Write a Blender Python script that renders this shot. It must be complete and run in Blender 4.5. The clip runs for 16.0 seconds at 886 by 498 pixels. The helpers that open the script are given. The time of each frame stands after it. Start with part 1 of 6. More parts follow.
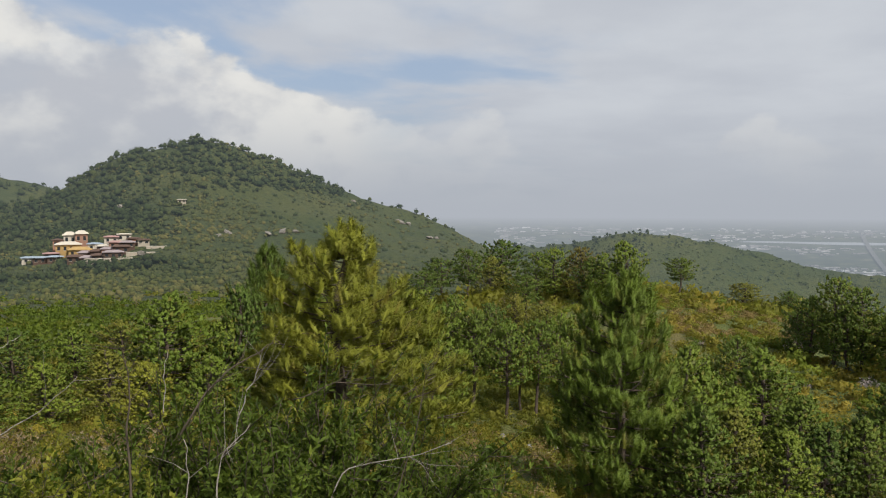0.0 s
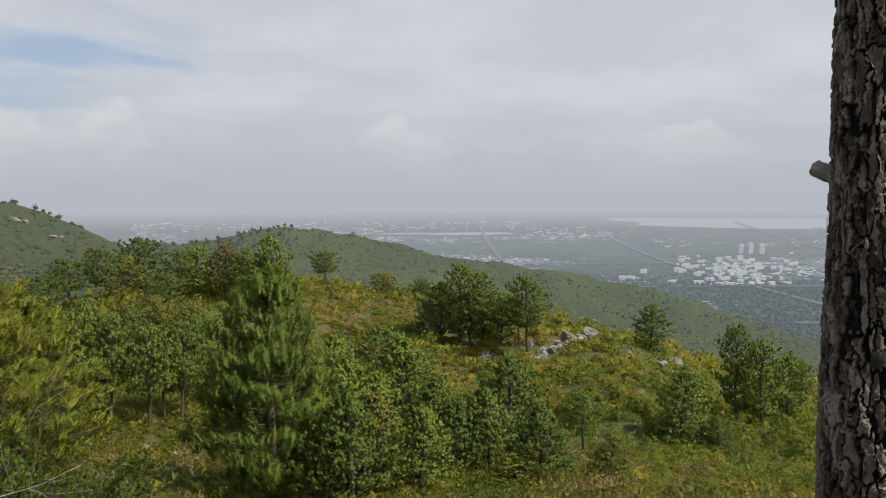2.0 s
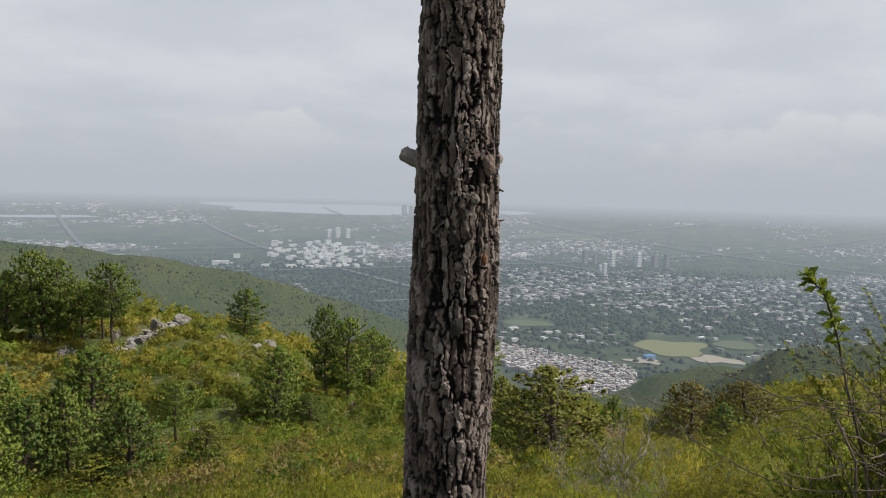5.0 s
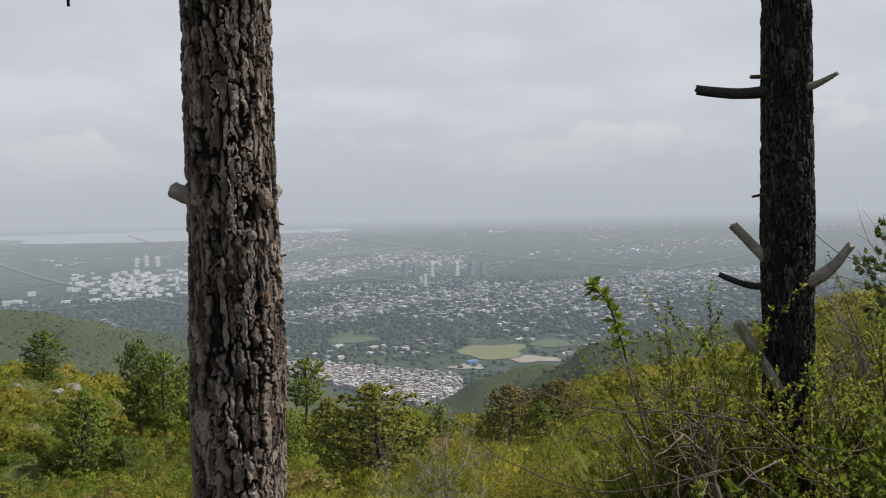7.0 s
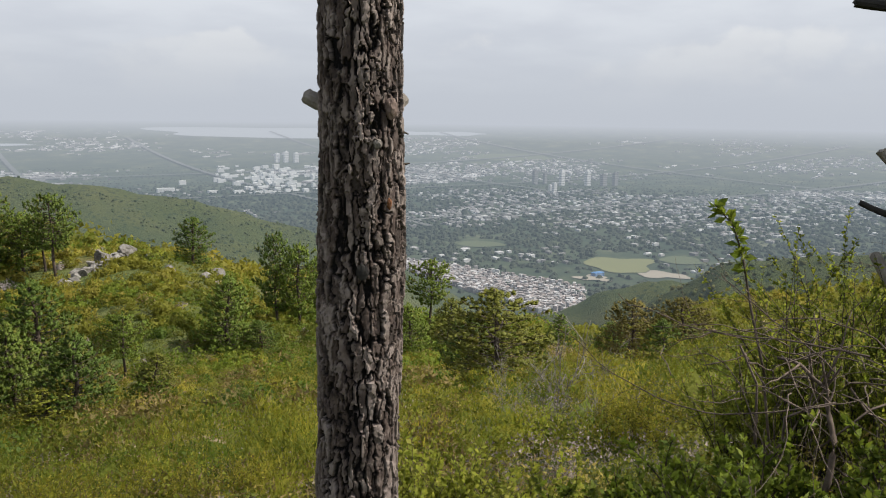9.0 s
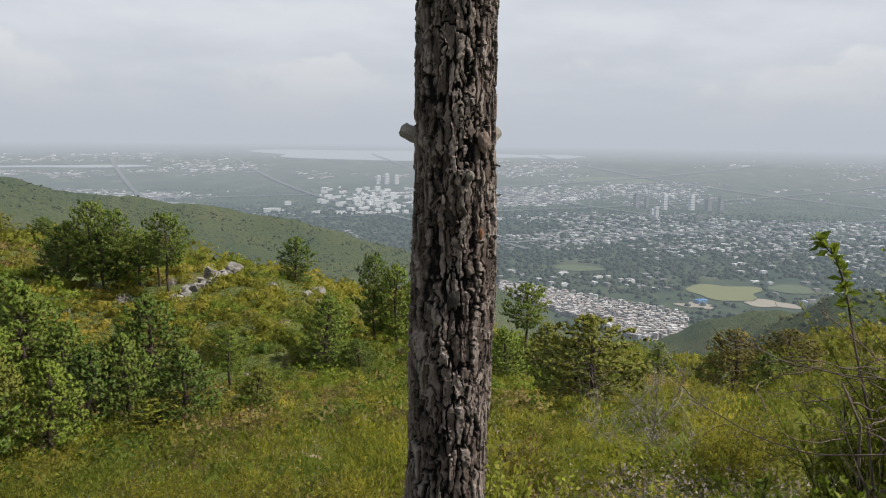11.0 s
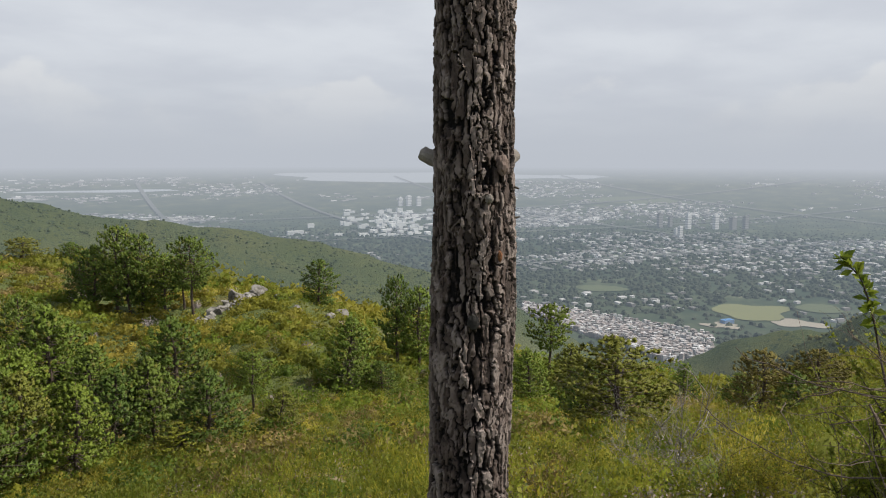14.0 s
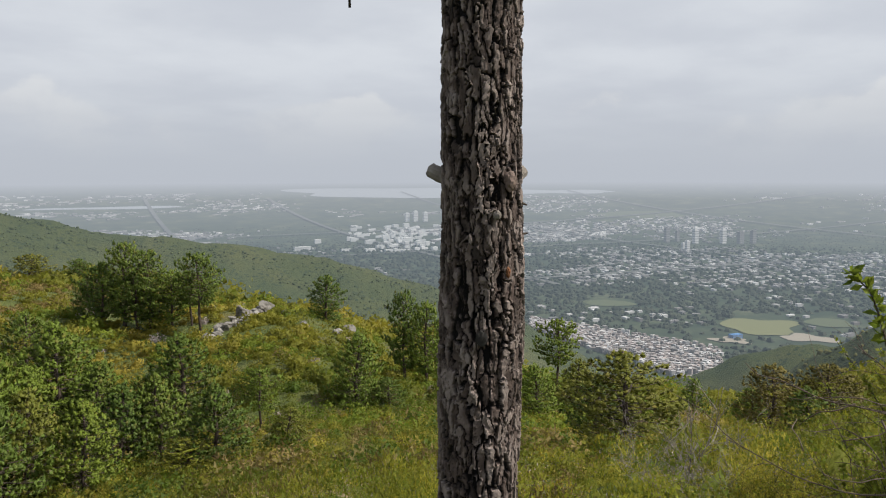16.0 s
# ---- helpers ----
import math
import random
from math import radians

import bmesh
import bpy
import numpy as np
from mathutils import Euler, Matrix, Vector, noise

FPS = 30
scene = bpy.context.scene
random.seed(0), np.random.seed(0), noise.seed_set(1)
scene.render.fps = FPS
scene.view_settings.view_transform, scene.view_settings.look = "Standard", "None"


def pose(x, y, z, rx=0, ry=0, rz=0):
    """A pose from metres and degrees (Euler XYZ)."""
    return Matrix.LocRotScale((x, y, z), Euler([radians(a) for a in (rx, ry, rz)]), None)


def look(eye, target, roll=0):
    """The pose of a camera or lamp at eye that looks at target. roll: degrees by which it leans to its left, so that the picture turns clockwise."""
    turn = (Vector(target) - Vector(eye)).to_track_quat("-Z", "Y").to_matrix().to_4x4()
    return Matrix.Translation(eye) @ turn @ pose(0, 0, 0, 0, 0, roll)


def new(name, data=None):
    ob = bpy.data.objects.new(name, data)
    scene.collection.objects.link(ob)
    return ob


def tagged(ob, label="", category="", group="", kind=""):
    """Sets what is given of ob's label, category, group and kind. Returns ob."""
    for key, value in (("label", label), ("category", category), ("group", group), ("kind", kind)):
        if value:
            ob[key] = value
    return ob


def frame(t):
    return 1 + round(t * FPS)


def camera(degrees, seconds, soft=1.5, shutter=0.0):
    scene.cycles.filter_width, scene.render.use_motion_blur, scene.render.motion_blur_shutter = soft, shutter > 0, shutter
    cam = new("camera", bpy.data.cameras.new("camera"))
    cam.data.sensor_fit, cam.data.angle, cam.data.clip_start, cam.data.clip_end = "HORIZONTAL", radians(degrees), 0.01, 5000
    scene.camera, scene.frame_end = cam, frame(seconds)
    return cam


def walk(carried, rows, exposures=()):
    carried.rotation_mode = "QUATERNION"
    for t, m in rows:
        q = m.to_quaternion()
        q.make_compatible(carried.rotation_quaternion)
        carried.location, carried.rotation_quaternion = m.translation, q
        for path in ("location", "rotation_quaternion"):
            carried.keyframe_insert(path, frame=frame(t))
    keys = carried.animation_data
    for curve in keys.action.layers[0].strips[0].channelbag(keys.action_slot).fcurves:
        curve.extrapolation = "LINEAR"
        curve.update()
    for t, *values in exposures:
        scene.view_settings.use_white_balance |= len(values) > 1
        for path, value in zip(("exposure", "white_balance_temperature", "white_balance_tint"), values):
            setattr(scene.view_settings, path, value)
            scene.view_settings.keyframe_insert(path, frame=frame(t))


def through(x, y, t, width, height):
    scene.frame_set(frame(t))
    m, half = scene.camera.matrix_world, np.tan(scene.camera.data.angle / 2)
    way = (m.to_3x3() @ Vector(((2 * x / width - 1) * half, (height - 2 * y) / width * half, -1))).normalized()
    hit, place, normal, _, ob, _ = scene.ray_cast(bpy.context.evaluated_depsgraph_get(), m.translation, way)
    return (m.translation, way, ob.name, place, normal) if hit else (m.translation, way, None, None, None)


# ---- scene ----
# ---- camera: seconds, x, y, z, pitch, roll, yaw ----
cam = camera(58.14, 16.0, soft=1.1)
PATH = [
    (0.0, -0.107, 0.086, 1.626, -3.10, -0.08, 1.78),
    (0.5, -0.088, 0.096, 1.621, -3.19, -0.41, -3.70),
    (1.0, -0.090, 0.118, 1.623, -3.25, -0.29, -11.08),
    (1.5, -0.092, 0.127, 1.648, -3.26, -0.16, -17.50),
    (2.0, -0.070, 0.136, 1.637, -3.49, 0.13, -23.36),
    (2.5, -0.079, 0.171, 1.631, -3.84, 0.14, -28.73),
    (3.0, -0.125, 0.215, 1.615, -4.22, -0.93, -35.28),
    (3.5, -0.137, 0.226, 1.604, -4.14, -1.86, -39.29),
    (4.0, -0.117, 0.218, 1.602, -4.35, -1.99, -42.59),
    (4.5, -0.087, 0.222, 1.603, -4.47, -1.96, -47.50),
    (7.0, 0.117, 0.154, 1.670, -3.03, 1.29, -65.03),
    (7.5, 0.126, 0.127, 1.675, -3.32, 1.52, -67.57),
    (8.0, 0.126, 0.117, 1.674, -3.56, 1.52, -67.31),
    (8.5, 0.097, 0.107, 1.680, -4.89, 0.44, -64.40),
    (9.0, 0.068, 0.074, 1.703, -9.73, -0.79, -55.55),
    (9.5, 0.039, 0.028, 1.739, -9.84, -0.79, -50.62),
    (10.0, 0.028, 0.008, 1.746, -9.22, -0.95, -49.33),
    (12.5, 0.007, -0.007, 1.750, -7.00, 0.23, -47.51),
    (13.0, 0.004, -0.018, 1.755, -6.87, 0.30, -47.09),
    (13.5, 0.001, -0.029, 1.757, -6.70, 0.16, -46.97),
    (14.0, 0.014, -0.020, 1.754, -6.70, -0.09, -46.94),
    (14.5, 0.016, -0.023, 1.755, -6.76, -0.28, -47.13),
    (15.0, 0.020, -0.023, 1.755, -6.58, -0.06, -47.13),
    (15.5, 0.015, -0.015, 1.758, -6.26, 0.18, -46.76),
    (16.0, 0.010, -0.016, 1.759, -5.60, 0.17, -46.48),
]
walk(cam, [(t, pose(x, y, z, 90 + p, r, w)) for t, x, y, z, p, r, w in PATH],
     [(0, 0.0), (1.5, 0.05), (3.5, 0.12), (7.0, 0.1), (8.3, 0.12), (9.0, 0.3), (9.5, 0.36), (10.0, 0.3), (12.5, 0.22), (16.0, 0.2)])
EYE = 1.6          # height of the eye over the path
PLAIN = -240.0     # depth of the plain under the eye

# ---- world, sun ----
world = bpy.data.worlds.new("sky")
scene.world = world
world.use_nodes = True
wn, wl = world.node_tree.nodes, world.node_tree.links
wn.clear()
SUN_AZ, SUN_EL = -143.0, 50.0


def wnode(kind, **props):
    n = wn.new(kind)
    for k, v in props.items():
        setattr(n, k, v)
    return n


def wmath(op, a, b=None, c=None):
    n = wn.new("ShaderNodeMath")
    n.operation = op
    for i, v in enumerate((a, b, c)):
        if v is None:
            continue
        if isinstance(v, (int, float)):
            n.inputs[i].default_value = v
        else:
            wl.new(v, n.inputs[i])
    return n.outputs[0]


def wramp(src, lo, hi, a=0.0, b=1.0):
    n = wn.new("ShaderNodeMapRange")
    n.interpolation_type = "SMOOTHSTEP"
    wl.new(src, n.inputs[0])
    for i, v in enumerate((lo, hi, a, b)):
        n.inputs[i + 1].default_value = v
    return n.outputs[0]


def wmix(fac, a, b):
    n = wn.new("ShaderNodeMix")
    n.data_type = "RGBA"
    if isinstance(fac, float):
        n.inputs[0].default_value = fac
    else:
        wl.new(fac, n.inputs[0])
    for i, v in ((6, a), (7, b)):
        if isinstance(v, tuple):
            n.inputs[i].default_value = (*v, 1)
        else:
            wl.new(v, n.inputs[i])
    return n.outputs[2]


def build_sky():
    sky = wn.new("ShaderNodeTexSky")
    sky.sky_type = "NISHITA"
    sky.sun_disc = False
    sky.sun_elevation = radians(SUN_EL)
    sky.sun_rotation = radians(-SUN_AZ)
    sky.air_density, sky.dust_density = 1.0, 2.0
    tc = wn.new("ShaderNodeTexCoord")
    sep = wn.new("ShaderNodeSeparateXYZ")
    wl.new(tc.outputs["Generated"], sep.inputs[0])
    up = sep.outputs[2]
    # cloud deck coordinates: the view direction laid on a flat ceiling
    flat = wmath("ADD", wmath("MAXIMUM", up, 0.0), 0.16)
    comb = wn.new("ShaderNodeCombineXYZ")
    wl.new(wmath("DIVIDE", sep.outputs[0], flat), comb.inputs[0])
    wl.new(wmath("DIVIDE", sep.outputs[1], flat), comb.inputs[1])
    n1 = wn.new("ShaderNodeTexNoise")
    n1.inputs["Scale"].default_value = 0.75
    n1.inputs["Detail"].default_value = 7
    n1.inputs["Roughness"].default_value = 0.52
    n1.inputs["Distortion"].default_value = 0.3
    wl.new(comb.outputs[0], n1.inputs["Vector"])
    turn = wmath("ARCTAN2", wmath("MULTIPLY", sep.outputs[0], -1.0), sep.outputs[1])
    # the cloud cover closes towards the plain
    cover = wramp(turn, -0.45, 0.05, 0.30, 0.0)
    deck = wramp(wmath("ADD", n1.outputs[0], cover), 0.42, 0.56)
    mp = wn.new("ShaderNodeMapping")
    mp.inputs["Scale"].default_value = (1, 1, 1.5)
    wl.new(tc.outputs["Generated"], mp.inputs[0])
    n2 = wn.new("ShaderNodeTexNoise")
    n2.inputs["Scale"].default_value = 6.5
    n2.inputs["Detail"].default_value = 9
    n2.inputs["Roughness"].default_value = 0.5
    wl.new(mp.outputs[0], n2.inputs["Vector"])
    # a large cumulus beyond the hill, and a low broken bank towards the plain
    left = wramp(turn, 0.06, 0.42)
    top = wmath("ADD", wmath("MULTIPLY", left, 0.14), 0.08)
    swell = wmath("MULTIPLY", wmath("SUBTRACT", n2.outputs[0], 0.5), 0.26)
    heap = wramp(wmath("SUBTRACT", wmath("ADD", top, swell), up), 0.0, 0.022)
    low = wramp(n2.outputs[0], 0.47, 0.60)
    bank = wmath("MULTIPLY", heap, wmath("ADD", wmath("MULTIPLY", wramp(turn, 0.04, 0.22), 0.85), wmath("MULTIPLY", low, 0.42)))
    bank = wmath("MINIMUM", bank, 1.0)
    n4 = wn.new("ShaderNodeTexNoise")
    n4.inputs["Scale"].default_value = 17.0
    n4.inputs["Detail"].default_value = 6
    wl.new(mp.outputs[0], n4.inputs["Vector"])
    shade = wmath("ADD", wmath("MULTIPLY", n2.outputs[0], 0.6), wmath("MULTIPLY", n4.outputs[0], 0.4))
    white = wmix(wramp(shade, 0.40, 0.60), (4.9, 5.1, 5.55), (7.7, 7.65, 7.4))
    n3 = wn.new("ShaderNodeTexNoise")
    n3.inputs["Scale"].default_value = 1.6
    n3.inputs["Detail"].default_value = 5
    wl.new(comb.outputs[0], n3.inputs["Vector"])
    grey = wmix(wramp(n3.outputs[0], 0.3, 0.7), (5.1, 5.4, 5.95), (5.9, 6.2, 6.65))
    blue = wmix(0.6, sky.outputs[0], (4.2, 5.1, 6.7))
    col = wmix(deck, blue, grey)
    col = wmix(bank, col, white)
    # thick air towards the horizon
    haze = wramp(up, -0.01, 0.15, 1.0, 0.0)
    col = wmix(haze, col, HAZE10)
    bg = wn.new("ShaderNodeBackground")
    bg.inputs[1].default_value = 0.1
    wl.new(col, bg.inputs[0])
    out = wn.new("ShaderNodeOutputWorld")
    wl.new(bg.outputs[0], out.inputs[0])


# HAZE tints the low sky; both are painted on far surfaces as emission
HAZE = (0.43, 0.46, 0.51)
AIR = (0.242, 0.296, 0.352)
HAZE10 = tuple(10 * c for c in HAZE)
build_sky()

sun_data = bpy.data.lights.new("sun", "SUN")
sun_data.energy, sun_data.angle, sun_data.color = 5.0, radians(3), (1.0, 0.95, 0.87)
sun = new("sun", sun_data)
sa, se = radians(SUN_AZ), radians(SUN_EL)
sun.matrix_world = look((-60 * math.sin(sa) * math.cos(se), 60 * math.cos(sa) * math.cos(se), 60 * math.sin(se)), (0, 0, 0))


# ---- materials ----
class Mat:
    """A small builder of node materials."""

    def __init__(self, name, rough=0.8):
        self.m = bpy.data.materials.new(name)
        self.m.use_nodes = True
        self.n, self.l = self.m.node_tree.nodes, self.m.node_tree.links
        self.bsdf = self.n["Principled BSDF"]
        self.out = self.n["Material Output"]
        self.bsdf.inputs["Roughness"].default_value = rough
        self.bsdf.inputs["Specular IOR Level"].default_value = 0.25

    def pos(self, scale=(1, 1, 1), object_space=False):
        mp = self.n.new("ShaderNodeMapping")
        mp.inputs["Scale"].default_value = scale
        if object_space:
            self.l.new(self.n.new("ShaderNodeTexCoord").outputs["Object"], mp.inputs[0])
        else:
            self.l.new(self.n.new("ShaderNodeNewGeometry").outputs["Position"], mp.inputs[0])
        return mp.outputs[0]

    def noise(self, scale, vec=None, detail=5, rough=0.55, distort=0.0):
        t = self.n.new("ShaderNodeTexNoise")
        t.inputs["Scale"].default_value = scale
        t.inputs["Detail"].default_value = detail
        t.inputs["Roughness"].default_value = rough
        t.inputs["Distortion"].default_value = distort
        self.l.new(vec if vec is not None else self.pos(), t.inputs["Vector"])
        return t.outputs[0]

    def voronoi(self, scale, vec=None, feature="F1", out="Distance"):
        t = self.n.new("ShaderNodeTexVoronoi")
        t.feature = feature
        t.inputs["Scale"].default_value = scale
        self.l.new(vec if vec is not None else self.pos(), t.inputs["Vector"])
        return t.outputs[out]

    def attr(self, name):
        a = self.n.new("ShaderNodeAttribute")
        a.attribute_name = name
        return a.outputs["Fac"]

    def rand(self):
        return self.n.new("ShaderNodeObjectInfo").outputs["Random"]

    def island(self):
        return self.n.new("ShaderNodeNewGeometry").outputs["Random Per Island"]

    def math(self, op, a, b=0.0):
        m = self.n.new("ShaderNodeMath")
        m.operation = op
        for i, v in enumerate((a, b)):
            if isinstance(v, (int, float)):
                m.inputs[i].default_value = v
            else:
                self.l.new(v, m.inputs[i])
        return m.outputs[0]

    def span(self, src, lo, hi, a=0.0, b=1.0):
        r = self.n.new("ShaderNodeMapRange")
        self.l.new(src, r.inputs[0])
        for i, v in enumerate((lo, hi, a, b)):
            r.inputs[i + 1].default_value = v
        return r.outputs[0]

    def ramp(self, src, *stops):
        r = self.n.new("ShaderNodeValToRGB")
        e = r.color_ramp.elements
        while len(e) < len(stops):
            e.new(0.5)
        for el, (p, c) in zip(e, stops):
            el.position, el.color = p, (*c, 1)
        self.l.new(src, r.inputs[0])
        return r.outputs[0]

    def mix(self, fac, a, b, blend="MIX"):
        m = self.n.new("ShaderNodeMix")
        m.data_type, m.blend_type = "RGBA", blend
        if isinstance(fac, (int, float)):
            m.inputs[0].default_value = fac
        else:
            self.l.new(fac, m.inputs[0])
        for i, v in ((6, a), (7, b)):
            if isinstance(v, tuple):
                m.inputs[i].default_value = (*v, 1)
            else:
                self.l.new(v, m.inputs[i])
        return m.outputs[2]

    def color(self, src):
        if isinstance(src, tuple):
            self.bsdf.inputs["Base Color"].default_value = (*src, 1)
        else:
            self.l.new(src, self.bsdf.inputs["Base Color"])
        return self

    def bump(self, src, strength, dist):
        b = self.n.new("ShaderNodeBump")
        b.inputs["Strength"].default_value = strength
        b.inputs["Distance"].default_value = dist
        self.l.new(src, b.inputs["Height"])
        self.l.new(b.outputs[0], self.bsdf.inputs["Normal"])
        return self

    def leafy(self, col, through=0.3):
        """Thin leaves that let some light through."""
        self.color(col)
        self.bsdf.inputs["Specular IOR Level"].default_value = 0.22
        t = self.n.new("ShaderNodeBsdfTranslucent")
        if isinstance(col, tuple):
            t.inputs[0].default_value = (*col, 1)
        else:
            self.l.new(col, t.inputs[0])
        mx = self.n.new("ShaderNodeMixShader")
        mx.inputs[0].default_value = through
        self.l.new(self.bsdf.outputs[0], mx.inputs[1])
        self.l.new(t.outputs[0], mx.inputs[2])
        self.l.new(mx.outputs[0], self.out.inputs[0])
        return self

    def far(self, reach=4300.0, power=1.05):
        """Backdrop of the distance: haze painted onto the surface as emission that grows with range."""
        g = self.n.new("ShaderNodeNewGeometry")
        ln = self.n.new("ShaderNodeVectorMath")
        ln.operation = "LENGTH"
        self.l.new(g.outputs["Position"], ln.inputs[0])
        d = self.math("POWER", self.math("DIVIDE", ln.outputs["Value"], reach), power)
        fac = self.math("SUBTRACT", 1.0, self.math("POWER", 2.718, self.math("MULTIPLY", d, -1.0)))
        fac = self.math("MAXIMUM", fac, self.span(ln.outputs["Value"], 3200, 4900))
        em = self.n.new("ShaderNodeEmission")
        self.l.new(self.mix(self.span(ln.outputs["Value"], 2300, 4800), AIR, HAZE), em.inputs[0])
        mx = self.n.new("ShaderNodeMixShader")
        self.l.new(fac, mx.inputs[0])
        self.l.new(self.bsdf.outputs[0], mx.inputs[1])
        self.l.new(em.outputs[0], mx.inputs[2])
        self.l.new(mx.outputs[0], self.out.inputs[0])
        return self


def leaf_mat(name, a, b, c, through=0.3, rough=0.6):
    """Foliage between three colours by plant, darkened by leaf at random and by painted inner shade."""
    m = Mat(name, rough)
    base = m.ramp(m.attr("tint"), (0.0, a), (0.55, b), (1.0, c))
    shaded = m.mix(m.span(m.attr("leaf"), 0, 1, 0.0, 0.42), base, m.mix(0.5, base, (0.012, 0.022, 0.004)))
    grain = m.noise(9.0, m.pos(), 6, 0.75)
    shaded = m.mix(m.span(grain, 0.34, 0.55, 0.22, 0.0), shaded, (0.012, 0.02, 0.005))
    m.leafy(shaded, through)
    m.bump(grain, 0.6, 0.06)
    return m.m


def pine_mat(name, a, b, c):
    m = Mat(name, 0.55)
    tree = m.ramp(m.rand(), (0.0, a), (0.5, b), (1.0, c))
    tuft = m.attr("tint")
    col = m.mix(m.span(tuft, 0, 1, 0.0, 0.55), tree, m.mix(0.5, tree, (0.03, 0.05, 0.01)))
    warm = m.mix(m.span(tuft, 0.86, 1.0, 0.0, 0.45), col, (0.24, 0.17, 0.04))
    m.leafy(warm, 0.25)
    return m.m


def m_slope():
    m = Mat("scrub slope", 0.95)
    p = m.pos()
    big = m.noise(0.09, p, 5)
    fine = m.noise(3.0, p, 9, 0.72)
    grass = m.ramp(fine, (0.3, (0.05, 0.065, 0.016)), (0.52, (0.10, 0.115, 0.028)), (0.75, (0.17, 0.165, 0.05)))
    dry = m.ramp(fine, (0.28, (0.075, 0.058, 0.022)), (0.55, (0.14, 0.105, 0.04)), (0.75, (0.21, 0.165, 0.08)))
    g = m.mix(m.span(big, 0.50, 0.66, 0.0, 0.85), grass, dry)
    green = m.noise(0.055, p, 4)
    g = m.mix(m.span(green, 0.50, 0.64, 0.0, 0.7), g, m.ramp(fine, (0.3, (0.03, 0.055, 0.014)), (0.7, (0.09, 0.125, 0.03))))
    tuft = m.math("ADD", m.voronoi(1.1, p), m.math("MULTIPLY", m.math("SUBTRACT", m.noise(2.5, p, 4), 0.5), 0.5))
    g = m.mix(m.span(tuft, 0.15, 0.42, 0.5, 0.0), g, (0.04, 0.06, 0.016))
    m.color(g)
    m.bump(fine, 1.0, 0.25)
    return m.m


def m_hill():
    m = Mat("green hillside", 0.95)
    p = m.pos()
    warp = m.noise(0.5, p, 4)
    bush = m.math("ADD", m.voronoi(0.20, p), m.math("MULTIPLY", m.math("SUBTRACT", warp, 0.5), 0.5))
    small = m.voronoi(0.45, p)
    fine = m.noise(0.9, p, 8, 0.75)
    big = m.noise(0.014, p, 5, 0.6)
    g = m.ramp(fine, (0.3, (0.030, 0.041, 0.011)), (0.5, (0.054, 0.067, 0.015)), (0.7, (0.094, 0.096, 0.025)))
    g = m.mix(m.span(big, 0.42, 0.62, 0.0, 0.6), g, m.mix(0.5, g, (0.12, 0.108, 0.036)))
    g = m.mix(m.span(small, 0.18, 0.38, 0.4, 0.0), g, (0.026, 0.042, 0.013))
    g = m.mix(m.span(m.noise(0.008, p, 6, 0.65), 0.46, 0.62, 0.0, 0.75), g, m.mix(0.75, g, (0.030, 0.050, 0.018)))
    g = m.mix(m.math("MULTIPLY", m.span(bush, 0.2, 0.42, 1.0, 0.0), m.span(m.noise(0.03, p, 3), 0.4, 0.55, 0.25, 0.95)), g, (0.018, 0.032, 0.011))
    m.color(g)
    m.bump(fine, 1.0, 1.5)
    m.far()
    return m.m


def m_plain():
    m = Mat("wooded plain", 1.0)
    p = m.pos()
    n = m.noise(0.011, p, 9, 0.7)
    rows = m.noise(0.06, p, 4, 0.6)
    g = m.ramp(n, (0.35, (0.02, 0.034, 0.02)), (0.52, (0.042, 0.056, 0.03)), (0.62, (0.075, 0.085, 0.045)), (0.75, (0.16, 0.15, 0.11)))
    g = m.mix(m.span(rows, 0.52, 0.7, 0.0, 0.6), g, (0.03, 0.042, 0.026))
    m.color(g)
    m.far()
    return m.m


def plain_mat(name, rough, *cols, far=False):
    """Colour picked per island, with grain."""
    m = Mat(name, rough)
    steps = [(i / max(1, len(cols) - 1), c) for i, c in enumerate(cols)]
    c = m.ramp(m.island(), *steps)
    c = m.mix(m.span(m.noise(0.3 if far else 6.0), 0.3, 0.75, 0.0, 0.35), c, (0.12, 0.11, 0.095))
    m.color(c)
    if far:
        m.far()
    return m.m


def m_bark(name, hi, mid, lo, crack, grey=0.3):
    m = Mat(name, 0.9)
    p = m.pos()
    grain = m.noise(60.0, m.pos((1, 1, 0.45)), 8, 0.7)
    plate = m.ramp(m.attr("plate"), (0.05, lo), (0.42, mid), (0.62, tuple(0.5 * (a + b) for a, b in zip(mid, hi))), (0.9, hi))
    plate = m.mix(m.span(grain, 0.35, 0.7, 0.0, 0.6), plate, m.mix(0.65, plate, (0.03, 0.024, 0.02)))
    moss = m.mix(m.span(m.noise(7.0, p, 4), 0.55, 0.7, 0.0, grey), plate, (0.10, 0.105, 0.085))
    # crack colour: dark bark, with the shade between plates painted in near black
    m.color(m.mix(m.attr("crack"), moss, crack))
    m.bump(grain, 0.7, 0.006)
    return m.m


def m_wood(name, a, b):
    m = Mat(name, 0.85)
    g = m.noise(9.0, m.pos((1, 1, 1)), 6, 0.7)
    m.color(m.ramp(g, (0.3, a), (0.7, b)))
    m.bump(g, 0.5, 0.01)
    return m.m


